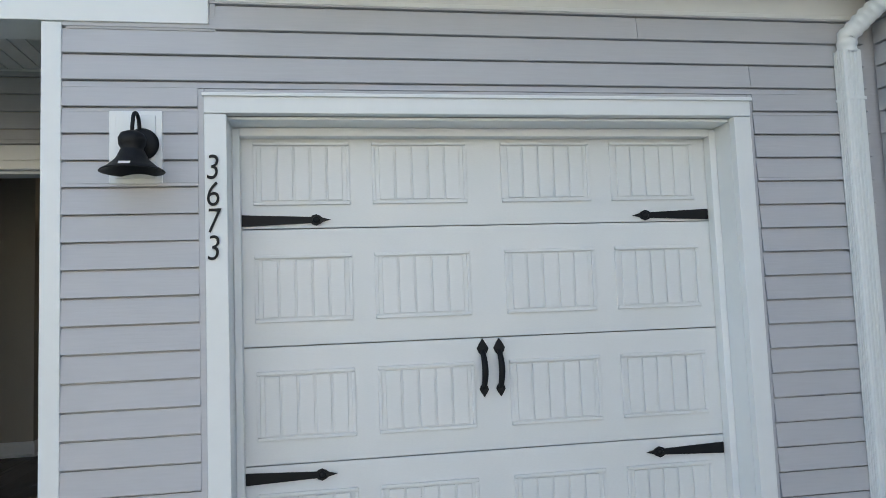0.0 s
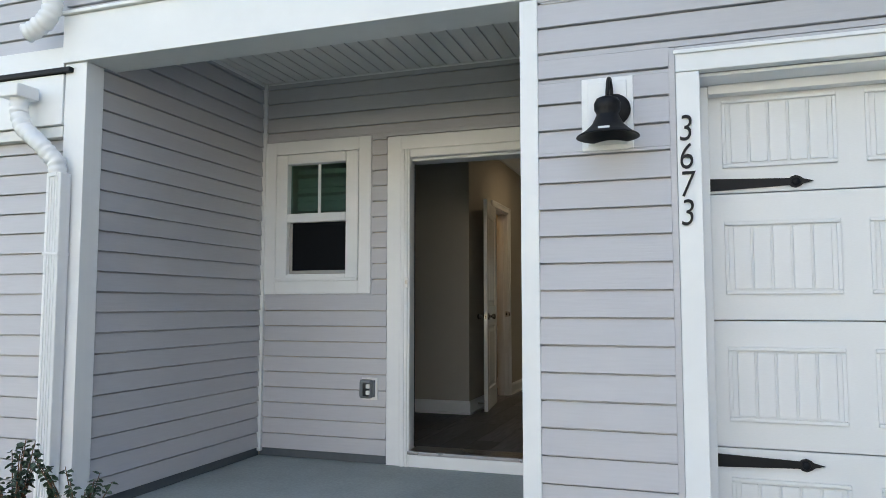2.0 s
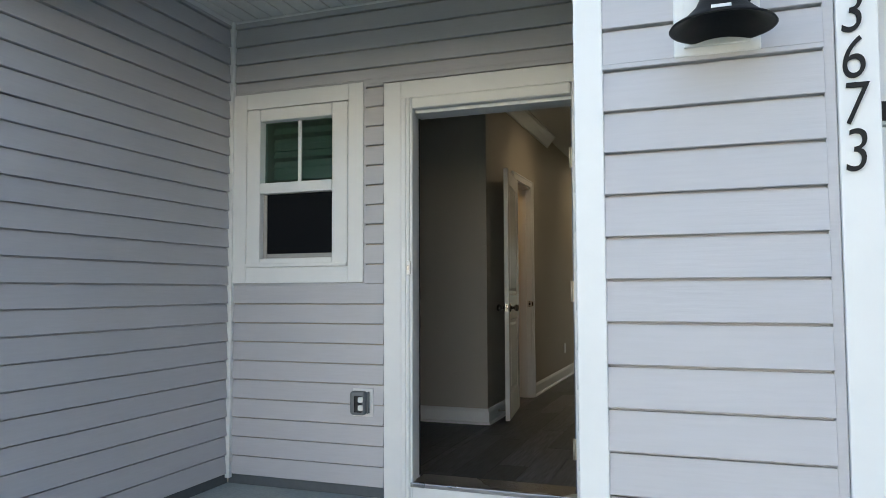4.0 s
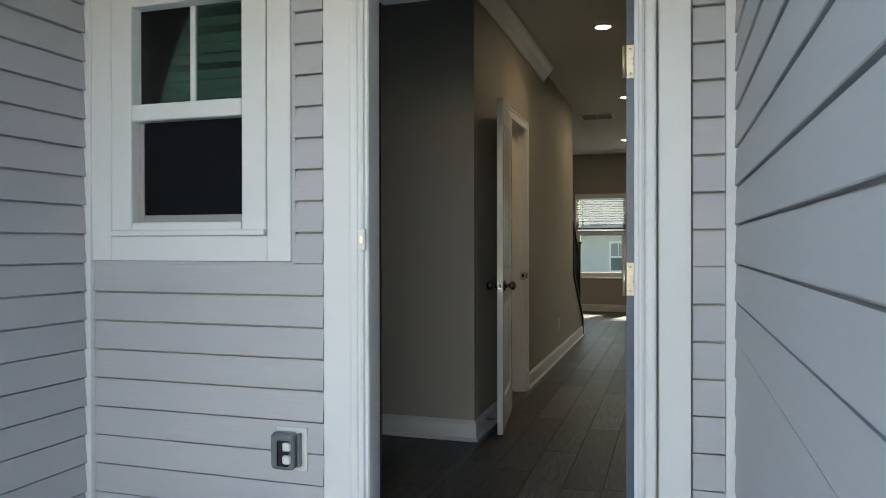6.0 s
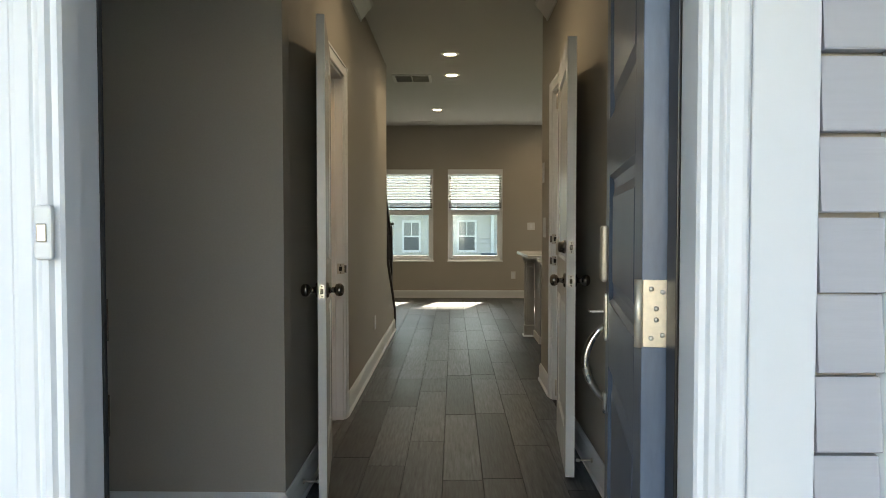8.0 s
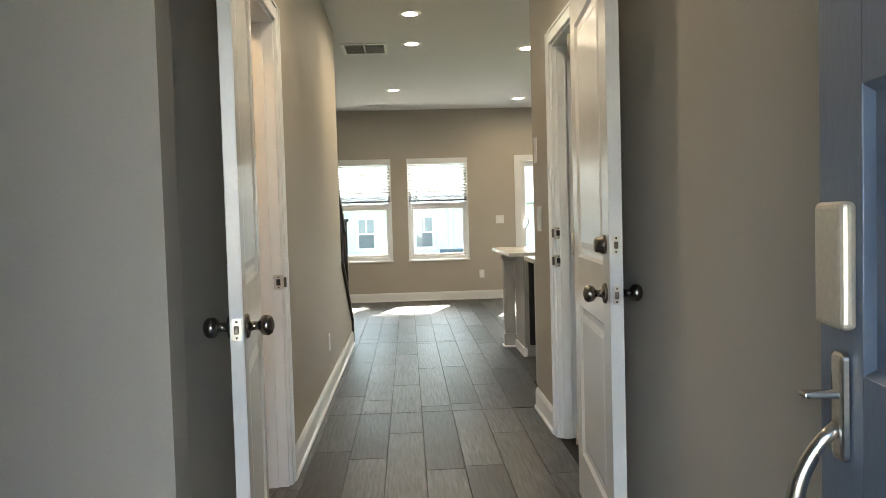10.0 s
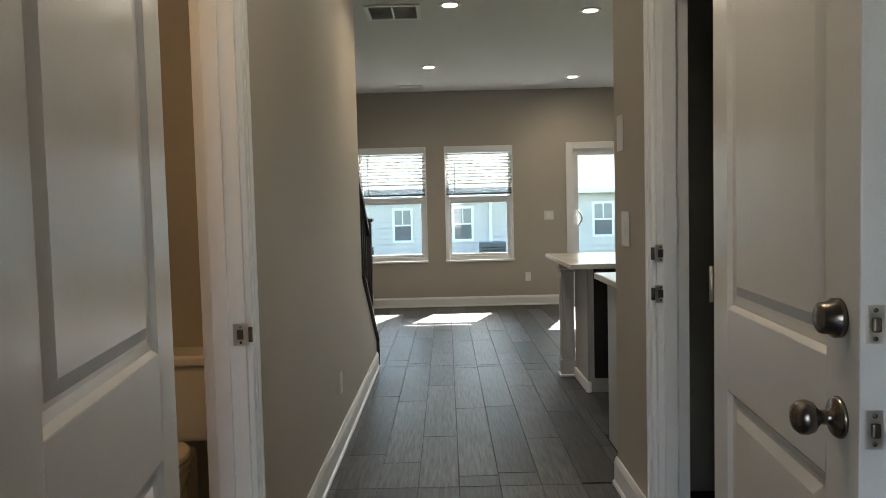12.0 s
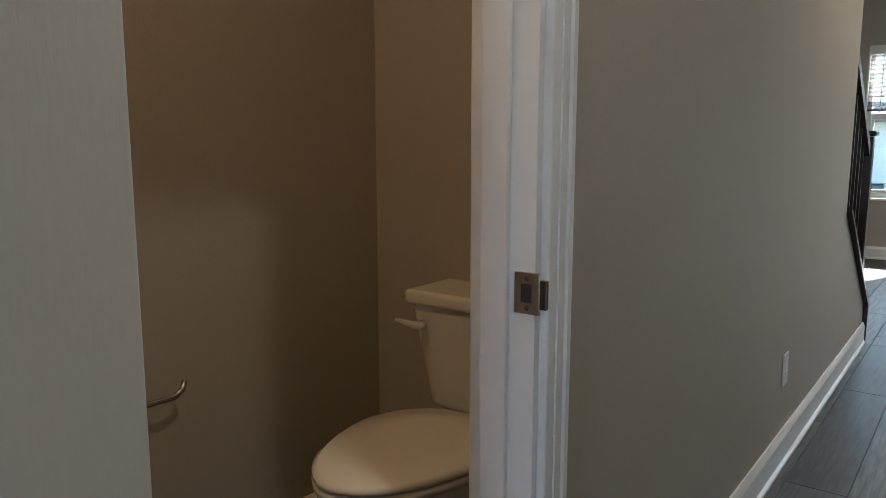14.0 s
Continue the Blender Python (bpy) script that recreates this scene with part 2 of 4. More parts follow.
# unseen pale wall and cap, added to bounce sunlight into porch and hall
structure("wall_bounce", rbox(-45, 45, -40, -31, -0.2, 6.2, 0.02), mat("bounce_wall_paint", (0.62, 0.60, 0.57), 0.6, grain=0.04, scale=6, stretch=(1, 1, 20), big=0.06), "unseen pale wall added to bounce sunlight onto the porch", "wall")
structure("wall_bounce_cap", rbox(-45.3, 45.3, -40.3, -30.7, 6.21, 6.5, 0.02), mat("bounce_cap_paint", (0.25, 0.25, 0.245), 0.9, grain=0.2), "unseen grey slab capping the added bounce wall", "roof")
structure("porch_floor", rbox(XL - 0.05, XR + 0.1, -2.0, 0.155, -0.3, -0.095, 0.012), CONCRETE, "smooth grey concrete porch slab", "floor")
structure("garden_bed", rbox(-6, -0.5, -3.0, -2.02, -0.3, -0.09, 0.02), MULCH, "brown bark mulch bed beside the porch", "ground")

gw = wall("wall_garage", "x", XR, 4.6, -0.2, 5.6, G, G + 0.15, SIDING, "pale lavender-grey vinyl lap siding wall around the garage door", [(GD[0] - 0.03, GD[1] + 0.03, -1, GD[3] + 0.002)])
siding(gw, "x", G, -1, 0.817, 4.52, -0.1, 2.44, [(1.352, 3.902, -1, 2.062), (1.003, 1.211, 1.656, 1.959)], seams=((3.338, 2.37), (3.898, 2.14)))
ew = wall("wall_entry", "x", XL - 0.12, XR + 0.15, -0.2, 2.9, 0.0, 0.15, WALL, "grey lap-sided porch wall with a front door and a small window", [(EN[0] - 0.046, EN[1] + 0.03, -1, EN[3] + 0.03), WN])
siding(ew, "x", 0.0, -1, XL + 0.045, XR - 0.045, -0.035, 2.715, [(-0.640, 0.600, -1, 2.235), (-1.662, -0.755, 1.088, 2.262)], phase=0.980, proud=0.020)
lw = wall("wall_porch_side", "y", G + 0.07, 0.0, -0.2, 2.9, XL - 0.12, XL, SIDING, "grey vinyl lap siding on the porch's side wall")
siding(lw, "y", XL, 1, G + 0.107, -0.045, -0.035, 2.715, phase=0.980, proud=0.020)
rw = wall("wall_porch_garage_side", "y", G + 0.15, 0.0, -0.2, 2.9, XR, XR + 0.12, SIDING, "grey vinyl lap siding on the garage's porch side")
siding(rw, "y", XR, -1, G + 0.092, -0.045, -0.035, 2.715, phase=0.992, proud=0.014)
ww = wall("wall_wing", "y", -7.5, G + 0.15, -0.2, 5.6, 4.6, 4.75, SIDING, "grey vinyl lap siding on the neighbouring wing")
siding(ww, "y", 4.6, -1, -7.5, G - 0.03, -0.1, 3.4)
nw = wall("wall_neighbour", "x", -9.0, XL - 0.125, -0.2, 5.6, G + 0.06, G + 0.2, SIDING, "neighbouring house front in pale grey lap siding")
siding(nw, "x", G + 0.06, -1, -6.0, XL - 0.13, -0.1, 1.93)
siding(nw, "x", G + 0.06, -1, -6.0, XL - 0.13, 2.44, 3.6)
uw = wall("wall_upper_front", "x", XL - 0.125, XR, 2.6, 5.6, G + 0.0, G + 0.15, SIDING, "upper storey front wall in grey lap siding")
siding(uw, "x", G, -1, XL - 0.12, 1.40, 2.625, 3.6)
siding(uw, "x", G, -1, 1.44, 4.52, 2.60, 3.6)


def trim(name, x0, x1, y0, y1, z0, z1, label="white painted trim board", r=0.003, m=None):
    return tagged(part(name, rbox(x0, x1, y0, y1, z0, z1, r), m or WHITE), label, "trim", kind="structure")


# corner posts, beam, frieze
trim("trim_corner_post", XR + 0.002, 0.817, G - 0.028, G + 0.09, -0.095, 2.335)
trim("trim_side_post", XL - 0.115, XL + 0.031, G - 0.02, G + 0.105, -0.095, 2.335)
trim("trim_inner_corner_left", XL + 0.001, XL + 0.043, -0.043, -0.001, -0.06, 2.715)
trim("trim_inner_corner_right", XR - 0.044, XR - 0.001, -0.043, -0.001, -0.06, 2.715)
trim("beam_front_board", XL - 0.125, 1.403, G - 0.036, G - 0.001, 2.337, 2.60)
trim("beam_body", XL - 0.12, XR, G + 0.001, G + 0.20, 2.34, 2.72)
trim("beam_drip_channel", 0.831, 1.428, G - 0.022, G - 0.002, 2.31, 2.335, m=SIDING)
trim("beam_drip_end", 1.405, 1.428, G - 0.022, G - 0.002, 2.337, 2.44, m=SIDING)
trim("beam_cap", XL - 0.13,1.378, G - 0.06, G - 0.002, 2.602, 2.62)
trim("frieze_board", 1.430, 4.56, G - 0.02, G - 0.002, 2.462, 2.60)
trim("frieze_channel", 1.430, 4.56, G - 0.03, G - 0.003, 2.44, 2.46)
trim("eave_soffit", 1.430, 4.56, G - 0.34, G - 0.031, 2.56, 2.598, m=SOFFIT)
trim("eave_fascia", 1.430, 4.56, G - 0.37, G - 0.342, 2.55, 2.74)
x0, x1 = XL + 0.001, XR - 0.001
bm = bmesh.new()
x = x0
while x < x1 - 0.01:
    w = min(0.10, x1 - x)
    box(bm, x, x + w - 0.009, G + 0.201, -0.001, 2.72, 2.737)
    x += w
box(bm, x0, x1, G + 0.201, -0.001, 2.738, 2.80)
structure("ceiling_porch", bm, SOFFIT, "white ribbed vinyl porch ceiling", "ceiling")
trim("trim_porch_ceiling", XL + 0.045, XR - 0.066, -0.024, -0.017, 2.69, 2.718)
trim("trim_porch_ceiling_side", XL + 0.017, XL + 0.03, G + 0.21, -0.044, 2.69, 2.718)
trim("trim_flashing", XL + 0.02, -0.64, -0.014, -0.001, -0.094, -0.038, "dark slate base flashing above the porch slab", 0.001, FLASH)
trim("trim_flashing_side", XL + 0.001, XL + 0.014, G + 0.11, -0.02, -0.094, -0.038, "dark slate base flashing along the side wall", 0.001, FLASH)

# garage trim
trim("garage_channel_left", 1.351, 1.378, G - 0.018, G - 0.001, -0.09, 2.06, m=SIDING)
trim("garage_channel_right", 3.878, 3.901, G - 0.018, G - 0.001, -0.09, 2.06, m=SIDING)
trim("garage_channel_top", 1.379, 3.877, G - 0.018, G - 0.001, 2.042, 2.06, m=SIDING)
trim("garage_casing_left", 1.379, 1.470, G - 0.034, G + 0.01, -0.09, 1.949)
trim("garage_casing_right", 3.793, 3.877, G - 0.034, G + 0.01, -0.09, 1.949)
trim("garage_casing_head", 1.379, 3.877, G - 0.038, G + 0.01, 1.951, 2.040)
trim("garage_drip_cap", 1.372, 3.884, G - 0.05, G - 0.039, 2.022, 2.038)
trim("garage_jamb_left", 1.442, 1.470, G + 0.012, G + 0.26, -0.09, 1.949)
trim("garage_jamb_right", 3.793, 3.817, G + 0.012, G + 0.26, -0.09, 1.949)
trim("garage_jamb_head", 1.471, 3.792, G + 0.012, G + 0.26, 1.935, 1.949)
trim("garage_stop_left", 1.471, 1.503, G + 0.14, G + 0.196, -0.09, 1.93, "white vinyl door stop")
trim("garage_stop_right", 3.757, 3.792, G + 0.14, G + 0.196, -0.09, 1.93, "white vinyl door stop")
trim("garage_stop_head", 1.504, 3.756, G + 0.14, G + 0.196, 1.895, 1.934, "white vinyl door stop")


# ---- garage door ----
def garage_door():
    gd = thing("garage_door", "closed white steel carriage-style garage door with grooved panels", "garage door", pose(2.627, G + 0.2, -0.1))
    X0, X1 = -1.15, 1.15
    seams = [0.01, 0.537, 1.054, 1.582, 2.06]
    cols = [(1.588, 2.022), (2.124, 2.571), (2.738, 3.183), (3.287, 3.722)]
    for z0, z1 in zip(seams, seams[1:]):
        sec = part("panel_section", rbox(X0, X1, 0.0, 0.05, z0 + 0.002, z1 - 0.002, 0.004), GARAGE, gd)
        lo, hi = z0 + 0.107, min(z0 + 0.107 + 0.302, z1 - 0.08)
        for a, b in cols:
            a, b = a - 2.66, b - 2.66
            for p, q, c, d in ((a, b, hi - 0.016, hi), (a, b, lo, lo + 0.016), (a, a + 0.016, lo + 0.017, hi - 0.017), (b - 0.016, b, lo + 0.017, hi - 0.017)):
                side = d - c > 0.1
                part("panel_rim", rbox(p, q, -0.008 if side else -0.014, 0.001, c, d, 0.0025 if side else 0.004), GARAGE, sec)
            w = (b - a - 0.06) / 5
            for i in range(5):
                part("panel_stave", rbox(a + 0.03 + i * w + 0.0045, a + 0.03 + (i + 1) * w - 0.0045, -0.008, 0.001, lo + 0.022, hi - 0.022, 0.002, 1), GARAGE, sec)
    return gd


def strap_hinge(x, z, s):
    h = thing("strap_hinge", "black iron spear-tipped strap hinge on the garage door", "hinge", pose(x, G + 0.2, z), "garage door hinges")
    pts = [(0, -0.026), (0.33, -0.014), (0.335, -0.02), (0.355, -0.026), (0.375, -0.018), (0.385, -0.01), (0.425, 0), (0.385, 0.01), (0.375, 0.018), (0.355, 0.026), (0.335, 0.02), (0.33, 0.014), (0, 0.026)]
    pts = [(u * s * 0.93, v) for u, v in pts]
    bm = extrude_profile(pts, "y", -0.012, -0.003)
    part("strap", bm, BLACK, h)
    part("boss", lathe([(0.001, -0.02), (0.014, -0.018), (0.018, -0.011)], 14, "y"), BLACK, h).location.x = 0.355 * s * 0.93


def pull_handle(x):
    h = thing("garage_pull_handle", "black iron pull handle with spear ends on the garage door", "handle", pose(x, G + 0.2, 0.68), "garage door handles")
    spear = [(0, 0.0), (0.008, -0.012), (0.016, -0.024), (0.027, -0.045), (0.02, -0.064), (0.010, -0.075)]
    for s, base, k in ((1, 0.27, 1.0), (-1, 0.0, 0.8)):
        out = [(u * k, base + s * v * k) for u, v in spear]
        out += [(-u, v) for u, v in out[::-1][:-1]]
        part("end_plate", extrude_profile(out, "y", -0.012, -0.002), BLACK, h)
    pts = [(0, -0.01 - 0.038 * math.sin(math.pi * i / 12), 0.045 + 0.165 * i / 12) for i in range(13)]
    part("grip", tube(pts, [0.012 + 0.003 * math.sin(math.pi * i / 12) for i in range(13)], 10), BLACK, h)


garage_door()
strap_hinge(1.502, 1.52, 1)
strap_hinge(3.752, 1.515, -1)
strap_hinge(1.502, 0.385, 1)
strap_hinge(3.752, 0.375, -1)
pull_handle(2.580)
pull_handle(2.659)

numbers = thing("house_number", "black metal house number 3673 on the white garage casing", "house number", pose(1.411, G - 0.036, 1.328))
for i, ch in enumerate("3673"):
    cu = bpy.data.curves.new("digit", "FONT")
    cu.body, cu.size, cu.extrude, cu.align_x, cu.shear, cu.offset = ch, 0.150, 0.003, "CENTER", 0.10, -0.0012
    tmp = bpy.data.objects.new("digit_source", cu)
    scene.collection.objects.link(tmp)
    me = bpy.data.meshes.new_from_object(tmp.evaluated_get(bpy.context.evaluated_depsgraph_get()))
    bpy.data.objects.remove(tmp)
    me.materials.clear()
    me.materials.append(BLACK)
    ob = new("digit", me)
    ob.parent = numbers
    ob.matrix_basis = pose(0, -0.003, (3 - i) * 0.113 + 0.003, 90, 0, 0) @ Matrix.Diagonal((0.80, 1, 1, 1))


def barn_lamp():
    l = thing("wall_lantern", "black barn-style outdoor wall light on a white mounting block", "wall light", pose(1.107, G, 1.655))
    part("mounting_block", rbox(-0.105, 0.105, -0.03, -0.001, 0.0, 0.305, 0.004), WHITE, l, "white mounting block")
    part("block_face", rbox(-0.08, 0.08, -0.038, -0.031, 0.02, 0.285, 0.003), WHITE, l)
    ob = part("canopy", lathe([(0.06, 0.0), (0.066, -0.006), (0.066, -0.014), (0.05, -0.024), (0.001, -0.026)], 28, "y"), BLACK, l)
    ob.location = (0.03, -0.039, 0.16)
    pts = [(0.02, -0.05, 0.17)]
    for i in range(15):
        a = math.pi * i / 14
        pts.append((0.02 - 0.005 * i / 14, -0.095 + 0.042 * math.cos(a), 0.235 + 0.042 * math.sin(a)))
    pts += [(0.013, -0.137, 0.215), (0.012, -0.137, 0.18)]
    part("gooseneck", tube(pts, 0.008, 10), BLACK, l)
    sh = [(0.02, 0.205), (0.045, 0.195), (0.056, 0.175), (0.054, 0.15), (0.044, 0.132), (0.048, 0.125), (0.066, 0.09), (0.10, 0.06), (0.128, 0.045), (0.131, 0.04), (0.124, 0.04), (0.10, 0.052), (0.06, 0.085), (0.03, 0.11)]
    ob = part("shade", lathe([(r * 0.95, h) for r, h in sh], 36), BLACK, l)
    ob.location = (0.012, -0.137, -0.012)
    ob = part("sticker", rbox(-0.022, 0.022, -0.0005, 0.0005, -0.006, 0.006, 0), PLASTIC, l, "small white maker's sticker")
    ob.matrix_basis = pose(0.008, -0.137 - 0.105, 0.046, -35, 0, 0)


barn_lamp()


def downspout(x, y, z0, z1, mx=1):
    d = thing("downspout", "white corrugated aluminium rain downspout fixed to the wall", "downspout", pose(x, y, 0))
    part("pipe", rbox(-0.05, 0.05, -0.075, -0.005, z0, z1, 0.006), WHITE, d)
    for k in range(4):
        part("flute", rbox(-0.035 + k * 0.018, -0.023 + k * 0.018, -0.080, -0.0752, z0, z1, 0.002, 1), WHITE, d)
        sx = (-0.0545, -0.0502) if mx > 0 else (0.0502, 0.0545)
        part("flute", rbox(*sx, -0.067 + k * 0.015, -0.057 + k * 0.015, z0, z1, 0.0018, 1), WHITE, d)
    return d


def elbow(d, pts, r=0.046):
    n = []
    for a, b in zip(pts, pts[1:]):
        m = max(4, int((Vector(b) - Vector(a)).length / 0.009))
        for i in range(m):
            n.append(Vector(a).lerp(Vector(b), i / m))
    n.append(Vector(pts[-1]))
    bm = tube(n, [r * (1.0 + (0.05 if i % 4 < 2 else -0.045)) for i in range(len(n))], 16)
    part("elbow", bm, WHITE, d)


d = downspout(4.40, G - 0.018, -0.05, 2.27)
elbow(d, [(0, -0.04, 2.26), (0.0, -0.05, 2.34), (0.06, -0.12, 2.42), (0.13, -0.22, 2.50), (0.16, -0.30, 2.54)])
part("seam_band", rbox(-0.054, 0.054, -0.081, -0.002, 2.02, 2.035, 0.002), WHITE, d)
d = downspout(XL - 0.085, G - 0.025, -0.08, 1.72, 1)
elbow(d, [(0, -0.04, 1.70), (-0.01, -0.05, 1.78), (-0.09, -0.09, 1.88), (-0.20, -0.10, 1.97), (-0.235, -0.10, 2.05), (-0.235, -0.10, 2.14)])
part("outlet_cup", rbox(-0.31, -0.17, -0.17, -0.03, 2.13, 2.20, 0.008), WHITE, d)
part("seam_band", rbox(-0.054, 0.054, -0.081, -0.002, 1.28, 1.295, 0.002), WHITE, d)
up = thing("upper_downspout", "white ribbed elbow of the upper rain downspout", "downspout", pose(XL - 0.19, G - 0.05, 2.40))
elbow(up, [(0.07, -0.05, 0.5), (0.06, -0.06, 0.22), (0.03, -0.07, 0.15), (-0.05, -0.08, 0.10), (-0.085, -0.09, 0.085)], 0.05)
trim("neighbour_box_frieze", -6.0, XL - 0.12, G - 0.03, G + 0.05, 2.0, 2.28, "white boxed frieze under the neighbour's gutter", 0.004)
# black strip paints in the shadow gap over the frieze
trim("neighbour_shadow_gap", -6.0, XL - 0.06, G - 0.05, G + 0.05, 2.283, 2.31, "black strip painted as the shadow gap above the frieze", 0.002, BLACK)
trim("neighbour_band", -6.0, XL - 0.13, G - 0.02, G + 0.05, 2.313, 2.435)
trim("neighbour_soffit", -6.0, XL - 0.13, G - 0.01, G + 0.05, 1.935, 1.995, m=SOFFIT)

# ---- front door surround and window ----
trim("entry_casing_left", -0.635, -0.530, -0.03, -0.001, -0.094, 2.228)
trim("entry_casing_right", 0.50, 0.595, -0.03, -0.001, -0.094, 2.228)
trim("entry_casing_head", -0.529, 0.499, -0.03, -0.001, 2.130, 2.228)
MOULD = [(0.0, 0.02), (0.0, -0.024), (0.004, -0.030), (0.012, -0.032), (0.016, -0.040), (0.024, -0.043), (0.031, -0.040), (0.033, -0.034), (0.037, -0.034), (0.040, -0.039), (0.056, -0.045), (0.062, -0.045), (0.067, -0.041), (0.067, 0.02)]
for name, x, k in (("entry_mould_left", -0.462, -1), ("entry_mould_right", 0.427, 1)):
    structure(name, extrude_profile([(x + k * u, v) for u, v in MOULD], "z", -0.094, 2.129), WHITE, "white stepped brick mould beside the front door", "trim")
trim("entry_mould_head", -0.461, 0.426, -0.042, 0.02, 2.066, 2.129, r=0.01)
trim("entry_riser", -0.461, 0.426, -0.035, 0.02, -0.094, -0.012)
trim("entry_threshold", -0.473, 0.426, -0.04, 0.17, -0.011, 0.012, "metal door threshold", 0.003, STEEL)
trim("entry_jamb_left", -0.505, -0.488, 0.021, 0.15, 0.0, 2.085)
trim("entry_jamb_right", 0.435, 0.454, 0.021, 0.17, 0.0, 2.085)
trim("entry_jamb_head", -0.487, 0.434, 0.021, 0.17, 2.05, 2.085)
trim("entry_weatherstrip_hinge", 0.4285, 0.4345, 0.07, 0.118, 0.013, 2.049, "dark brown rubber weatherstrip", 0.002, RAIL)
trim("entry_weatherstrip", -0.4875, -0.483, 0.128, 0.14, 0.013, 2.049, "dark rubber weatherstrip", 0.002, VENT)
for z in (1.03, 0.87):
    s = trim("entry_strike", -0.4875, -0.485, 0.1405, 0.149, z - 0.035, z + 0.035, "dark metal strike plate in the entry jamb", 0.001, BRONZE)
bell = thing("doorbell", "small white doorbell button on the entry casing", "doorbell", pose(-0.478, -0.043, 1.14))
part("plate", rbox(-0.013, 0.013, -0.012, 0, 0, 0.075, 0.004), PLASTIC, bell)
part("button", rbox(-0.007, 0.007, -0.016, -0.011, 0.024, 0.05, 0.002), NICKEL, bell)


def porch_window():
    w = tagged(thing("window_1", "small white sash window with a screen and closed blinds", "window"), kind="structure")
    a, b, c, d = -1.645, -0.765, 1.10, 2.25
    for p, q, r, s in ((a - 0.014, a, c - 0.014, d + 0.012), (b, b + 0.014, c - 0.014, d + 0.012), (a, b, c - 0.014, c - 0.001), (a, b, d + 0.001, d + 0.012)):
        part("channel", rbox(p, q, -0.02, -0.001, r, s, 0.001), SIDING, w)
    part("casing", rbox(a, a + 0.095, -0.03, -0.001, c, d, 0.003), WHITE, w)
    part("casing", rbox(b - 0.095, b, -0.03, -0.001, c, d, 0.003), WHITE, w)
    part("casing", rbox(a + 0.0955, b - 0.0955, -0.03, -0.001, d - 0.095, d, 0.003), WHITE, w)
    part("casing", rbox(a + 0.0955, b - 0.0955, -0.03, -0.001, c, c + 0.095, 0.003), WHITE, w)
    X0, X1, Z0, Z1 = -1.545, -0.863, 1.197, 2.15
    for p, q, r, s in ((X0, X0 + 0.095, Z0, Z1), (X1 - 0.10, X1, Z0, Z1), (X0 + 0.096, X1 - 0.101, Z1 - 0.075, Z1), (X0 + 0.096, X1 - 0.101, Z0, Z0 + 0.05), (X0 + 0.096, X1 - 0.101, 1.635, 1.70)):
        part("frame", rbox(p, q, -0.036, 0.05, r, s, 0.006), WHITE, w)
    part("muntin", rbox(-1.217, -1.195, 0.012, 0.024, 1.701, 2.074, 0.002), WHITE, w)
    g = part("pane", rbox(-1.449, -0.964, 0.02, 0.024, 1.701, 2.074, 0), TINT, w)
    g.visible_shadow = False
    part("screen_frame", rbox(-1.449, -1.425, 0.004, 0.014, 1.248, 1.634, 0.002), CABINET, w)
    part("screen_frame", rbox(-1.424, -0.964, 0.004, 0.014, 1.248, 1.275, 0.002), CABINET, w)
    g = part("pane", rbox(-1.449, -0.964, 0.03, 0.034, 1.248, 1.634, 0), GLASS, w)
    part("insect_screen", rbox(-1.424, -0.964, 0.009, 0.011, 1.276, 1.634, 0), SCREEN, w)
    part("sill_lip", rbox(X0, X1, -0.05, -0.031, Z0 - 0.002, Z0 + 0.02, 0.004), WHITE, w)
    for i in range(17):
        z = 1.27 + i * 0.047
        s = part("blind_slat", rbox(-1.43, -0.98, -0.023, 0.023, -0.0012, 0.0012, 0), BLIND, w)
        s.matrix_basis = pose(0, 0.09, z, 62, random.uniform(-0.7, 0.7), 0)


porch_window()

ob = thing("outdoor_outlet", "weatherproof outdoor power outlet with a clear bubble cover", "outlet", pose(-0.765, -0.017, 0.35))
part("back_plate", rbox(-0.06, 0.062, -0.012, 0, 0, 0.155, 0.003), PLASTIC, ob)
part("cover", rbox(-0.058, 0.035, -0.065, -0.013, 0.012, 0.145, 0.018, 3), CLEAR, ob, "smoky clear plastic bubble cover")
part("receptacle", rbox(-0.025, 0.02, -0.068, -0.0655, 0.03, 0.12, 0.004), DARKCAB, ob)
part("socket", rbox(0.0, 0.028, -0.071, -0.0685, 0.085, 0.115, 0.006), PLASTIC, ob)
part("socket", rbox(0.0, 0.028, -0.071, -0.0685, 0.04, 0.07, 0.006), PLASTIC, ob)
part("hinge_ridge", rbox(0.0355, 0.045, -0.04, -0.013, 0.02, 0.14, 0.004), CLEAR, ob)


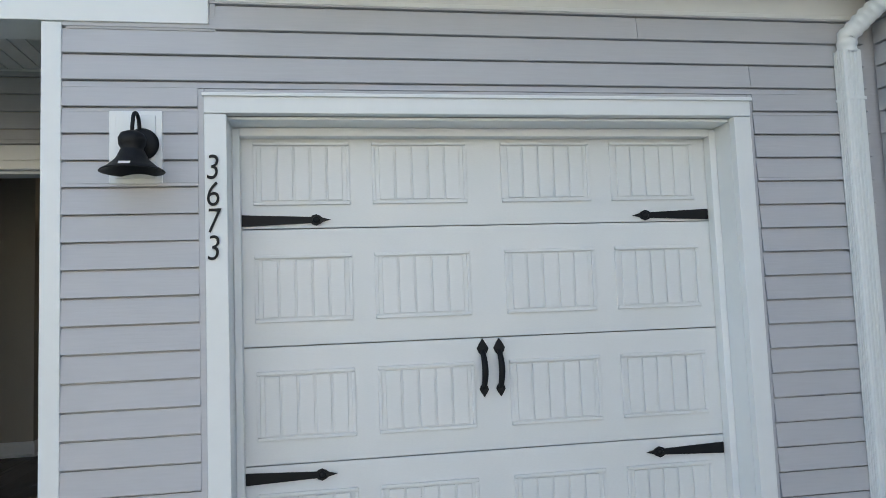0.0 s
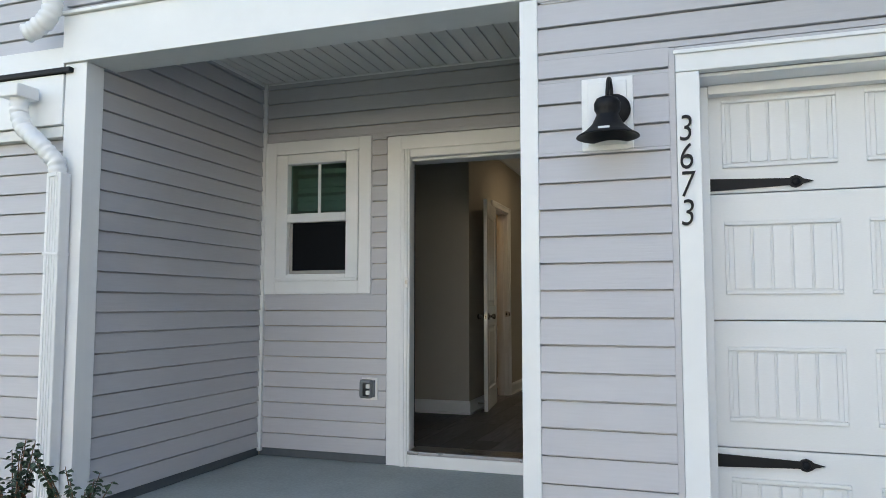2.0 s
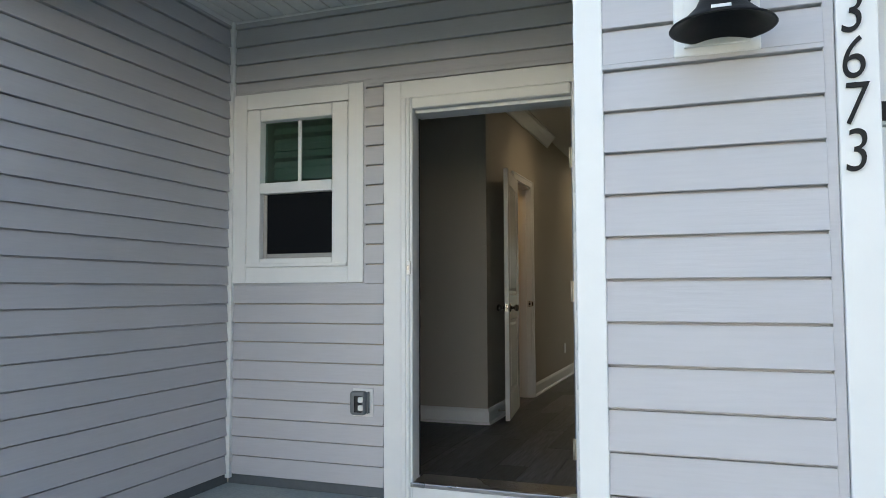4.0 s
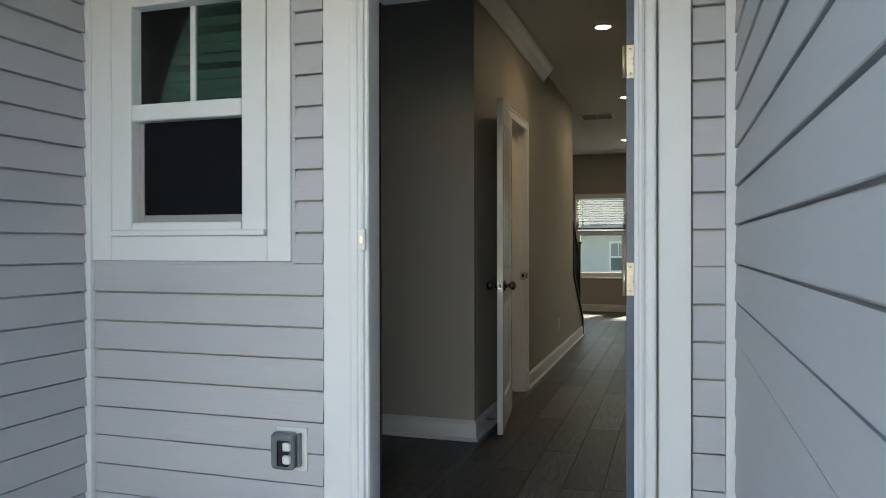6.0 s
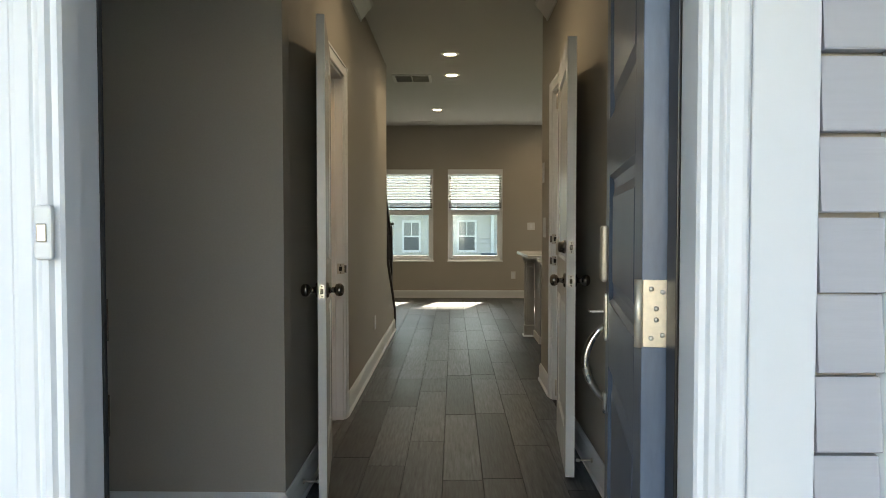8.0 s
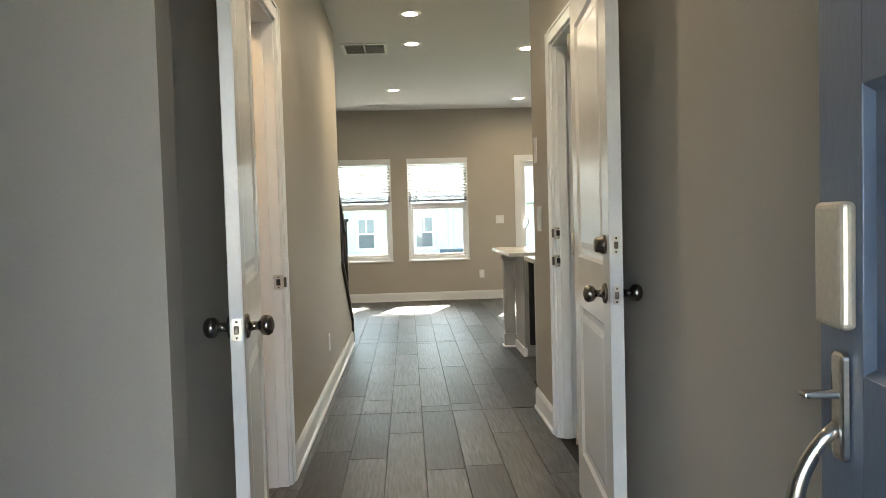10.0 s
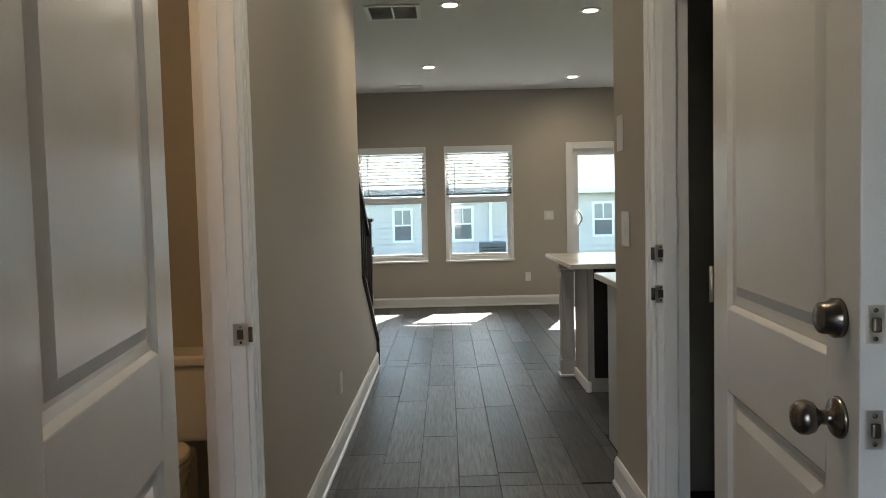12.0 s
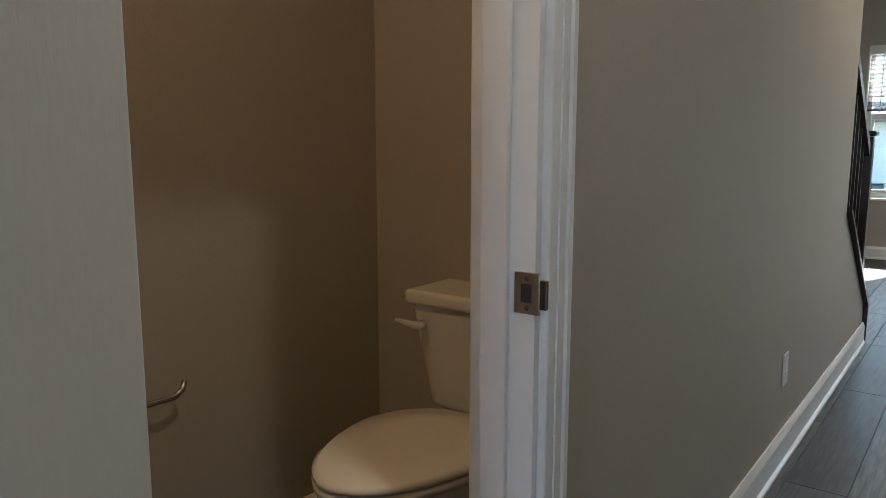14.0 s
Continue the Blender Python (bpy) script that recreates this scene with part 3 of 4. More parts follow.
# ---- shrub ----
def shrub(x, y, z, h, n, seed):
    rnd = random.Random(seed)
    s = thing("shrub", "young holly-like shrub with small dark glossy leaves", "shrub", pose(x, y, z))
    leaf = bmesh.new()
    for i in range(n):
        a, tilt = rnd.uniform(0, 6.28), rnd.uniform(0.05, 0.45)
        L = h * rnd.uniform(0.6, 1.0)
        pts = [Vector((math.cos(a) * tilt * L * t * (0.5 + 0.5 * t), math.sin(a) * tilt * L * t * (0.5 + 0.5 * t), L * t)) for t in (0, 0.25, 0.5, 0.75, 1)]
        part("stem", tube(pts, [0.006, 0.005, 0.004, 0.003, 0.0015], 6), TWIG, s)
        for k in range(int(46 * L / h)):
            t = rnd.uniform(0.25, 1.0)
            j = min(int(t * 4), 3)
            p = pts[j].lerp(pts[j + 1], t * 4 - j)
            m = Matrix.Translation(p) @ Euler((rnd.uniform(-0.9, 0.5), rnd.uniform(-0.6, 0.6), rnd.uniform(0, 6.28))).to_matrix().to_4x4()
            l, w = rnd.uniform(0.026, 0.042), rnd.uniform(0.010, 0.016)
            q = [(0, 0.004, 0), (w, 0.4 * l, 0.004), (w * 0.8, 0.75 * l, 0.003), (0, l, -0.003), (-w * 0.8, 0.75 * l, 0.003), (-w, 0.4 * l, 0.004)]
            v = [leaf.verts.new(m @ Vector(c)) for c in q]
            mid = leaf.verts.new(m @ Vector((0, 0.5 * l, -0.003)))
            for e in range(6):
                leaf.faces.new((v[e], v[(e + 1) % 6], mid))
    part("leaves", leaf, LEAF, s)


shrub(-1.50, -2.25, -0.09, 0.56, 10, 3)
shrub(-1.12, -2.25, -0.09, 0.46, 11, 5)

# ---- interior shell ----
HL, HR = -0.578, 0.757
YF = 10.6
CZ = 2.745
LO = (2.66, 3.34, -1, 2.07)
RO = (3.06, 3.87, -1, 2.07)
FW = [(-1.11, -0.235, 0.592, 2.05), (-0.005, 0.868, 0.592, 2.05), (1.63, 3.40, 0.0, 1.985)]
structure("floor", rbox(-4.2, 5.2, 0.151, YF, -0.2, -0.006, 0), SUBFLOOR, "dark grey-brown wood plank floor", "floor")
structure("ceiling", rbox(-4.2, 5.2, 0.151, YF, CZ, CZ + 0.12, 0), CEIL, "flat white painted ceiling", "ceiling")
wall("wall_foyer_back", "x", -1.80, HL, 0, CZ, 1.80, 1.91, WALL, "greige painted foyer wall")
wall("wall_foyer_left", "y", 0.151, 1.80, 0, CZ, -1.91, -1.80, WALL, "greige painted foyer side wall")
wall("wall_hall_left", "y", 1.911, 6.20, 0, CZ, HL - 0.112, HL, WALL, "greige painted hall wall with a powder room doorway", [LO])
wall("wall_hall_right", "y", 0.151, 4.50, 0, CZ, HR, HR + 0.112, WALL, "greige painted hall wall with a garage doorway", [RO])
wall("wall_powder_side", "y", 1.911, 4.06, 0, CZ, -1.67, -1.56, WALL, "greige painted powder room side wall")
wall("wall_powder_back", "x", -1.56, HL - 0.113, 0, CZ, 4.06, 4.17, WALL, "greige painted powder room end wall")
wall("wall_stair_back", "y", 4.171, YF, 0, CZ, -1.85, -1.74, WALL, "greige painted wall beside the stairs")
wall("wall_far", "x", -4.2, 5.2, -0.2, CZ, YF, YF + 0.16, WALL, "greige painted living room wall with two windows and a sliding door", FW)
wall("wall_living_right", "y", 0.151, YF, 0, CZ, 5.05, 5.2, WALL, "greige painted kitchen side wall")
wall("wall_living_left", "y", 0.151, YF, 0, CZ, -4.2, -4.05, WALL, "greige painted side wall")
wall("wall_kitchen_near", "x", HR + 0.113, 5.05, 0, CZ, 4.388, 4.50, WALL, "greige painted kitchen end wall")
# unseen rear walls and roof, added so the house shades its front and driveway
wall("house_back_upper", "x", -9.0, 9.0, CZ + 0.121, 5.6, YF, YF + 0.16, SIDING, "unseen upper rear wall added to block the sun")
wall("house_back_side", "x", 5.201, 9.0, -0.4, CZ + 0.12, YF, YF + 0.16, SIDING, "unseen rear wall added beside the house")
wall("house_back_left", "x", -9.0, -4.201, -0.4, CZ + 0.12, YF, YF + 0.16, SIDING, "unseen rear wall added beside the house")
bm = extrude_profile([(G - 0.3, 5.6), (YF + 0.5, 5.6), (4.4, 8.4)], "x", -10, 10)
structure("roof", bm, SHINGLE, "unseen gable roof added to shade the front", "roof")
# unseen garage shell, added to stop daylight leaking to the hall doorway
structure("ceiling_garage", rbox(XR + 0.121, 4.609, G + 0.151, 0.15, 2.745, 2.86, 0), CEIL, "unseen garage ceiling added to keep daylight out", "ceiling")
structure("floor_garage", rbox(XR + 0.121, 4.609, G + 0.27, 0.15, -0.25, -0.10, 0), CONCRETE, "unseen concrete floor added to close the garage", "floor")
wall("garage_inner", "y", G + 0.151, 4.387, -0.2, CZ, 4.61, 4.75, WALL, "unseen garage side wall closing off daylight")

BASE_H = 0.125


def baseboard(x0, x1, y0, y1, side):
    """side: the way it faces."""
    t = 0.015
    prof = [(0, 0), (0.024, 0), (0.024, 0.012), (0.016, 0.02), (t, 0.021), (t, BASE_H - 0.025), (0.011, BASE_H - 0.012), (0.006, BASE_H), (0, BASE_H)]
    if side == "+x":
        bm = extrude_profile([(x0 + u, z) for u, z in prof], "y", y0, y1)
    elif side == "-x":
        bm = extrude_profile([(x0 - u, z) for u, z in prof], "y", y0, y1)
    elif side == "-y":
        bm = extrude_profile([(y0 - u, z) for u, z in prof], "x", x0, x1)
    else:
        bm = extrude_profile([(y0 + u, z) for u, z in prof], "x", x0, x1)
    return structure("baseboard", bm, WHITE, "white moulded baseboard with a shoe strip", "baseboard")


baseboard(-1.79, HL + 0.001, 1.799, 0, "-y")
baseboard(HL + 0.001, 0, 1.78, LO[0] - 0.062, "+x")
baseboard(HL + 0.001, 0, LO[1] + 0.062, 7.07, "+x")
baseboard(HR - 0.001, 0, 0.18, RO[0] - 0.062, "-x")
baseboard(HR - 0.001, 0, RO[1] + 0.062, 4.50, "-x")
baseboard(-1.73, 1.533, YF - 0.001, 0, "-y")
baseboard(-1.559, 0, 1.92, 4.05, "+x")
baseboard(-1.53, -0.70, 4.059, 0, "-y")


def casing(x, face, y0, y1, z1, jamb=True):
    """Door casing on a hall wall; face is +1 or -1, the way it looks."""
    for k, (a, b, c, d) in enumerate(((y0 - 0.06, y0 + 0.004, 0, z1 + 0.06), (y1 - 0.004, y1 + 0.06, 0, z1 + 0.06), (y0 + 0.0045, y1 - 0.0045, z1 - 0.004, z1 + 0.06))):
        bm = rbox(min(x, x + face * 0.016), max(x, x + face * 0.016), a, b, c, d, 0.004)
        e0, e1 = (a, a + 0.012) if k == 0 else (b - 0.012, b)
        if k < 2:
            box(bm, min(x + face * 0.0155, x + face * 0.022), max(x + face * 0.0155, x + face * 0.022), e0, e1, c, d)
            box(bm, min(x + face * 0.0155, x + face * 0.019), max(x + face * 0.0155, x + face * 0.019), (a + b) / 2 - 0.006, (a + b) / 2 + 0.006, c, d)
        else:
            box(bm, min(x + face * 0.0155, x + face * 0.022), max(x + face * 0.0155, x + face * 0.022), a, b, d - 0.012, d)
        structure("door_casing", bm, WHITE, "white moulded door casing", "trim")
    if not jamb:
        return
    w = 0.112
    xa, xb = min(x, x - face * w), max(x, x - face * w)
    sx = x - face * 0.055
    for a, b, c, d in ((y0, y0 + 0.018, 0, z1), (y1 - 0.018, y1, 0, z1), (y0 + 0.0185, y1 - 0.0185, z1 - 0.018, z1)):
        structure("door_jamb", rbox(xa - 0.001, xb + 0.001, a + 0.0005 if a == y0 else a, b - 0.0005 if b == y1 else b, c, d - 0.0005, 0.001), WHITE, "white painted door jamb", "trim")
    for a, b, c, d in ((y0 + 0.0185, y0 + 0.03, 0, z1 - 0.03), (y1 - 0.03, y1 - 0.0185, 0, z1 - 0.03)):
        structure("door_stop_strip", rbox(sx - 0.035, sx + 0.012, a, b, c, d, 0.002), WHITE, "white door stop strip", "trim")


casing(HL, 1, LO[0], LO[1], 2.07)
casing(HR, -1, RO[0], RO[1], 2.07)
casing(HL - 0.112, -1, LO[0], LO[1], 2.07, False)


def strike(x, y, z, s):
    p = thing("strike_plate", "nickel strike plate let into the door jamb", "strike plate", pose(x, y, z))
    part("plate", rbox(-0.022 * 1, 0.022, -0.002, 0, -0.032, 0.032, 0.0008), NICKEL, p)
    part("lip", rbox(min(0.0225 * s, 0.034 * s), max(0.0225 * s, 0.034 * s), -0.004, 0.004, -0.022, 0.022, 0.001), BRONZE, p)
    # flat black patch paints the shade inside the latch hole
    part("latch_hole_patch", rbox(-0.01, 0.008, -0.0028, -0.0021, -0.014, 0.014, 0), VENT, p)
    for z in (-0.023, 0.023):
        part("screw", lathe([(0.001, -0.0035), (0.004, -0.003), (0.004, -0.0021)], 8, "y"), BRONZE, p).location.z = z


strike(HL - 0.012, LO[1] - 0.018, 0.917, 1)
strike(HR + 0.012, RO[1] - 0.018, 0.94, -1)
strike(HR + 0.012, RO[1] - 0.018, 1.085, -1)


# ---- doors: hinge line at the origin, leaf along +x, thickness along y ----
def panels(door, L, H, T, material, spec):
    """Stiles, rails and raised panels of a leaf."""
    st = 0.115
    rails = spec
    part("stile", rbox(0, st, 0, T, 0, H, 0.002), material, door)
    part("stile", rbox(L - st, L, 0, T, 0, H, 0.002), material, door)
    for a, b in rails:
        part("rail", rbox(st + 0.0003, L - st - 0.0003, 0, T, a, b, 0.001), material, door)
    for (a, b), (c, d) in zip(rails, rails[1:]):
        x0, x1, z0, z1 = st + 0.0005, L - st - 0.0005, b + 0.0005, c - 0.0005
        bm = bmesh.new()
        for s, yo in ((0, 0.0), (1, T)):
            k = 1 if s == 0 else -1
            loops = []
            for i, dep in ((0.0, 0.001), (0.010, 0.010), (0.026, 0.012), (0.034, 0.012), (0.058, 0.004)):
                loops.append([bm.verts.new((px, yo + k * dep, pz)) for px, pz in ((x0 + i, z0 + i), (x1 - i, z0 + i), (x1 - i, z1 - i), (x0 + i, z1 - i))])
            for p, q in zip(loops, loops[1:]):
                for e in range(4):
                    bm.faces.new((p[e], p[(e + 1) % 4], q[(e + 1) % 4], q[e]))
            bm.faces.new(loops[-1])
        part("panel", bm, material, door)


def knob(door, x, z, T, sides=(0, 1), lock=True):
    prof = [(0.033, 0.0), (0.033, 0.004), (0.029, 0.009), (0.014, 0.012), (0.0115, 0.02), (0.0115, 0.03), (0.016, 0.034), (0.024, 0.040), (0.0275, 0.050), (0.0265, 0.06), (0.02, 0.068), (0.009, 0.072), (0.001, 0.073)]
    for s in sides:
        ob = part("knob", lathe([(r, -h if s == 0 else h) for r, h in prof], 28, "y"), BRONZE, door, "satin nickel round door knob")
        ob.location = (x, -0.0005 if s == 0 else T + 0.0005, z)


def latch(door, L, z, T):
    ob = part("latch_plate", rbox(0, 0.002, T / 2 - 0.0125, T / 2 + 0.0125, z - 0.029, z + 0.029, 0.0008), NICKEL, door, "nickel latch plate")
    ob.location.x = L
    part("latch_bolt", rbox(L + 0.002, L + 0.010, T / 2 - 0.007, T / 2 + 0.006, z - 0.011, z + 0.011, 0.003), BRONZE, ob).location.x = -L
    for dz in (-0.021, 0.021):
        part("screw", lathe([(0.001, 0.0032), (0.0035, 0.003), (0.0035, 0.002)], 8, "x"), BRONZE, ob).location = (0, T / 2, z + dz)


def leaf_door(name, label, m, L, material, T=0.035, H=2.03, bolt=False, sides=(0, 1), lock_z=0.912):
    d = thing(name, label, "door", m)
    panels(d, L, H, T, material, [(0, 0.20), (0.805, 1.0), (H - 0.12, H)])
    knob(d, L - 0.065, lock_z, T, sides)
    latch(d, L, lock_z, T)
    if bolt:
        prof = [(0.031, 0), (0.031, 0.01), (0.026, 0.016), (0.024, 0.03), (0.018, 0.034), (0.001, 0.034)]
        ob = part("deadbolt", lathe([(r, -h) for r, h in prof], 28, "y"), BRONZE, d, "satin nickel deadbolt cylinder")
        ob.location = (L - 0.065, -0.0005, 1.068)
        latch(d, L, 1.068, T)
    for z in (0.2, 1.0, 1.82):
        part("hinge", tube([(-0.004, -0.004, z), (-0.004, -0.004, z + 0.09)], 0.006, 10), NICKEL, d)
    return d


def door_stop(x, y, s):
    ob = thing("door_stop", "spring door stop with a white tip on the baseboard", "door stop", pose(x, y, 0.075))
    part("spring", tube([(s * 0.004, 0, 0), (s * 0.062, 0, 0)], 0.0045, 8), NICKEL, ob)
    part("foot", lathe([(0.011, 0), (0.011, s * 0.005), (0.005, s * 0.008)], 12, "x"), NICKEL, ob)
    part("tip", lathe([(0.006, s * 0.06), (0.008, s * 0.064), (0.007, s * 0.076), (0.001, s * 0.077)], 12, "x"), PLASTIC, ob)


leaf_door("powder_room_door", "white two-panel door swung open against the hall wall", DOOR_L, 0.738, DOORWHITE, lock_z=0.898)
leaf_door("garage_entry_door", "white two-panel door with a deadbolt swung open against the hall wall", DOOR_R, 0.77, DOORWHITE, T=0.042, bolt=True)
door_stop(HL + 0.016, 2.06, 1)
door_stop(HR - 0.016, 2.36, -1)


def entry_door():
    L, H, T = 0.86, 2.03, 0.045
    d = thing("front_door", "slate-blue panelled front door standing wide open", "door", pose(0.438, 0.13, 0.014, 0, 0, ENTRY))
    panels(d, L, H, T, BLUEDOOR, [(0, 0.22), (0.80, 0.97), (1.30, 1.45), (H - 0.13, H)])
    # handle set on the outer face
    y = T
    ob = part("handle_plate", rbox(L - 0.085, L - 0.05, y, y + 0.01, 0.86, 0.99, 0.008, 3), NICKEL, d, "satin nickel grip handle")
    part("thumb_latch", rbox(L - 0.078, L - 0.057, y + 0.008, y + 0.05, 0.935, 0.943, 0.003), NICKEL, ob)
    pts = [(L - 0.067, y + 0.008 + 0.05 * math.sin(math.pi * i / 14) ** 0.8, 0.90 - 0.20 * i / 14) for i in range(15)]
    part("grip", tube(pts, [0.008 + 0.003 * math.sin(math.pi * i / 14) for i in range(15)], 10), NICKEL, ob)
    part("grip_foot", rbox(L - 0.08, L - 0.054, y, y + 0.012, 0.66, 0.72, 0.008, 3), NICKEL, ob)
    part("lock_plate", rbox(L - 0.105, L - 0.03, y, y + 0.02, 1.02, 1.17, 0.008, 3), BRASS, d, "pale keypad deadbolt cover")
    for z in (0.2, 1.03, 1.75):
        h = part("hinge", rbox(-0.003, -0.0005, 0.002, 0.043, z - 0.055, z + 0.055, 0.001), BRASS, d, "pale brass butt hinge")
        part("knuckle", tube([(-0.002, 0.050, z - 0.055), (-0.002, 0.050, z + 0.055)], 0.007, 12), BRASS, h)
        for yy, dz in ((0.012, 0.035), (0.03, 0.04), (0.012, -0.035), (0.03, -0.04), (0.022, 0.008), (0.022, -0.01)):
            part("screw", lathe([(0.001, -0.0045), (0.0042, -0.004), (0.0042, -0.003)], 10, "x"), NICKEL, h).location = (0, yy, z + dz)
    return d


entry_door()


# ---- crown, lamps, vents ----
def crown(x, s, y0, y1):
    prof = [(0, CZ - 0.12), (0.010, CZ - 0.12), (0.012, CZ - 0.105), (0.03, CZ - 0.085), (0.05, CZ - 0.055), (0.078, CZ - 0.028), (0.085, CZ - 0.012), (0.095, CZ - 0.01), (0.095, CZ), (0, CZ)]
    structure("crown_moulding", extrude_profile([(x + s * u, z) for u, z in prof], "y", y0, y1), WHITE, "white crown moulding along the hall ceiling", "trim")


crown(HL + 0.001, 1, 1.80, 4.19)
crown(HR - 0.001, -1, 0.16, 4.19)


def downlight(x, y, watts, tone=(1.0, 0.78, 0.54)):
    l = thing("recessed_downlight", "round white recessed ceiling downlight, switched on", "ceiling light", pose(x, y, CZ), "hall downlights")
    part("ring", lathe([(0.05, -0.0015), (0.055, -0.010), (0.075, -0.008), (0.085, -0.001)], 32), PLASTIC, l)
    part("lens", lathe([(0.053, -0.002), (0.053, -0.006), (0.001, -0.007)], 28), LAMP, l)
    a = bpy.data.lights.new("downlight_glow", "AREA")
    a.shape, a.size, a.energy, a.color = "DISK", 0.1, watts, tone
    a.spread = radians(150)
    o = new("downlight_glow", a)
    o.matrix_world = pose(x, y, CZ - 0.013)


for x, y in ((0.055, 3.05), (0.055, 5.70), (0.07, 6.65), (-0.138, 8.97), (1.50, 9.75), (1.14, 6.9)):
    downlight(x, y, LAMP_W)
# unseen lamp added for the powder room's warm light; its fixture is assumed
downlight(-1.1, 2.7, POWDER_W, (1.0, 0.44, 0.02))


def grille(x0, x1, y0, y1, n, label):
    g = thing("ceiling_vent", label, "vent", pose(0, 0, CZ))
    for a, b, c, d in ((x0, x1, y0, y0 + 0.03), (x0, x1, y1 - 0.03, y1), (x0, x0 + 0.03, y0 + 0.031, y1 - 0.031), (x1 - 0.03, x1, y0 + 0.031, y1 - 0.031)):
        part("frame", rbox(a, b, c, d, -0.010, -0.0005, 0.002), PLASTIC, g)
    # black sheet stands in for the unlit duct above the slats
    part("dark_backing", rbox(x0 + 0.03, x1 - 0.03, y0 + 0.03, y1 - 0.03, -0.002, -0.0008, 0), VENT, g)
    for i in range(n):
        y = y0 + 0.036 + (y1 - y0 - 0.072) * (i + 0.5) / n
        s = part("slat", rbox(x0 + 0.032, x1 - 0.032, -0.0012, 0.0012, -0.006, 0.006, 0), PLASTIC, g)
        s.matrix_basis = pose(0, y, -0.007, -62, 0, 0)
    x = (x0 + x1) / 2
    part("mid_bar", rbox(x - 0.006, x + 0.006, y0 + 0.031, y1 - 0.031, -0.0125, -0.0105, 0), PLASTIC, g)


grille(-0.56, -0.15, 6.62, 7.02, 12, "white return-air grille in the ceiling")
grille(-0.53, -0.24, 10.08, 10.2, 3, "small white supply register in the ceiling")


# ---- wall plates ----
def plate(name, label, m, w=0.072, h=0.116, kind="outlet"):
    p = thing(name, label, kind, m)
    part("cover_plate", rbox(-w / 2, w / 2, -0.006, 0, -h / 2, h / 2, 0.003), PLASTIC, p)
    if kind == "outlet":
        for z in (-0.022, 0.022):
            part("socket", rbox(-0.016, 0.016, -0.008, -0.0061, z - 0.014, z + 0.014, 0.003), WHITE, p)
    elif kind == "switch":
        part("rocker", rbox(-0.016, 0.016, -0.010, -0.0061, -0.033, 0.033, 0.002), WHITE, p)
    return p


plate("wall_outlet", "white double outlet low on the hall wall", pose(HL + 0.0005, 5.09, 0.352, 0, 0, 90))
plate("wall_outlet", "white double outlet under the living room windows", pose(1.04, YF - 0.0005, 0.365))
plate("light_switch", "white double rocker switch beside the patio door", pose(1.32, YF - 0.0005, 1.145), 0.118, 0.116, "switch")
plate("light_switch", "white rocker light switch on the hall wall", pose(HR - 0.0005, 4.30, 1.16, 0, 0, -90), 0.118, 0.116 * 1.25, "switch")
plate("thermostat", "slim white thermostat plate on the hall wall", pose(HR - 0.0005, 4.38, 1.565, 0, 0, -90), 0.09, 0.15, "thermostat")


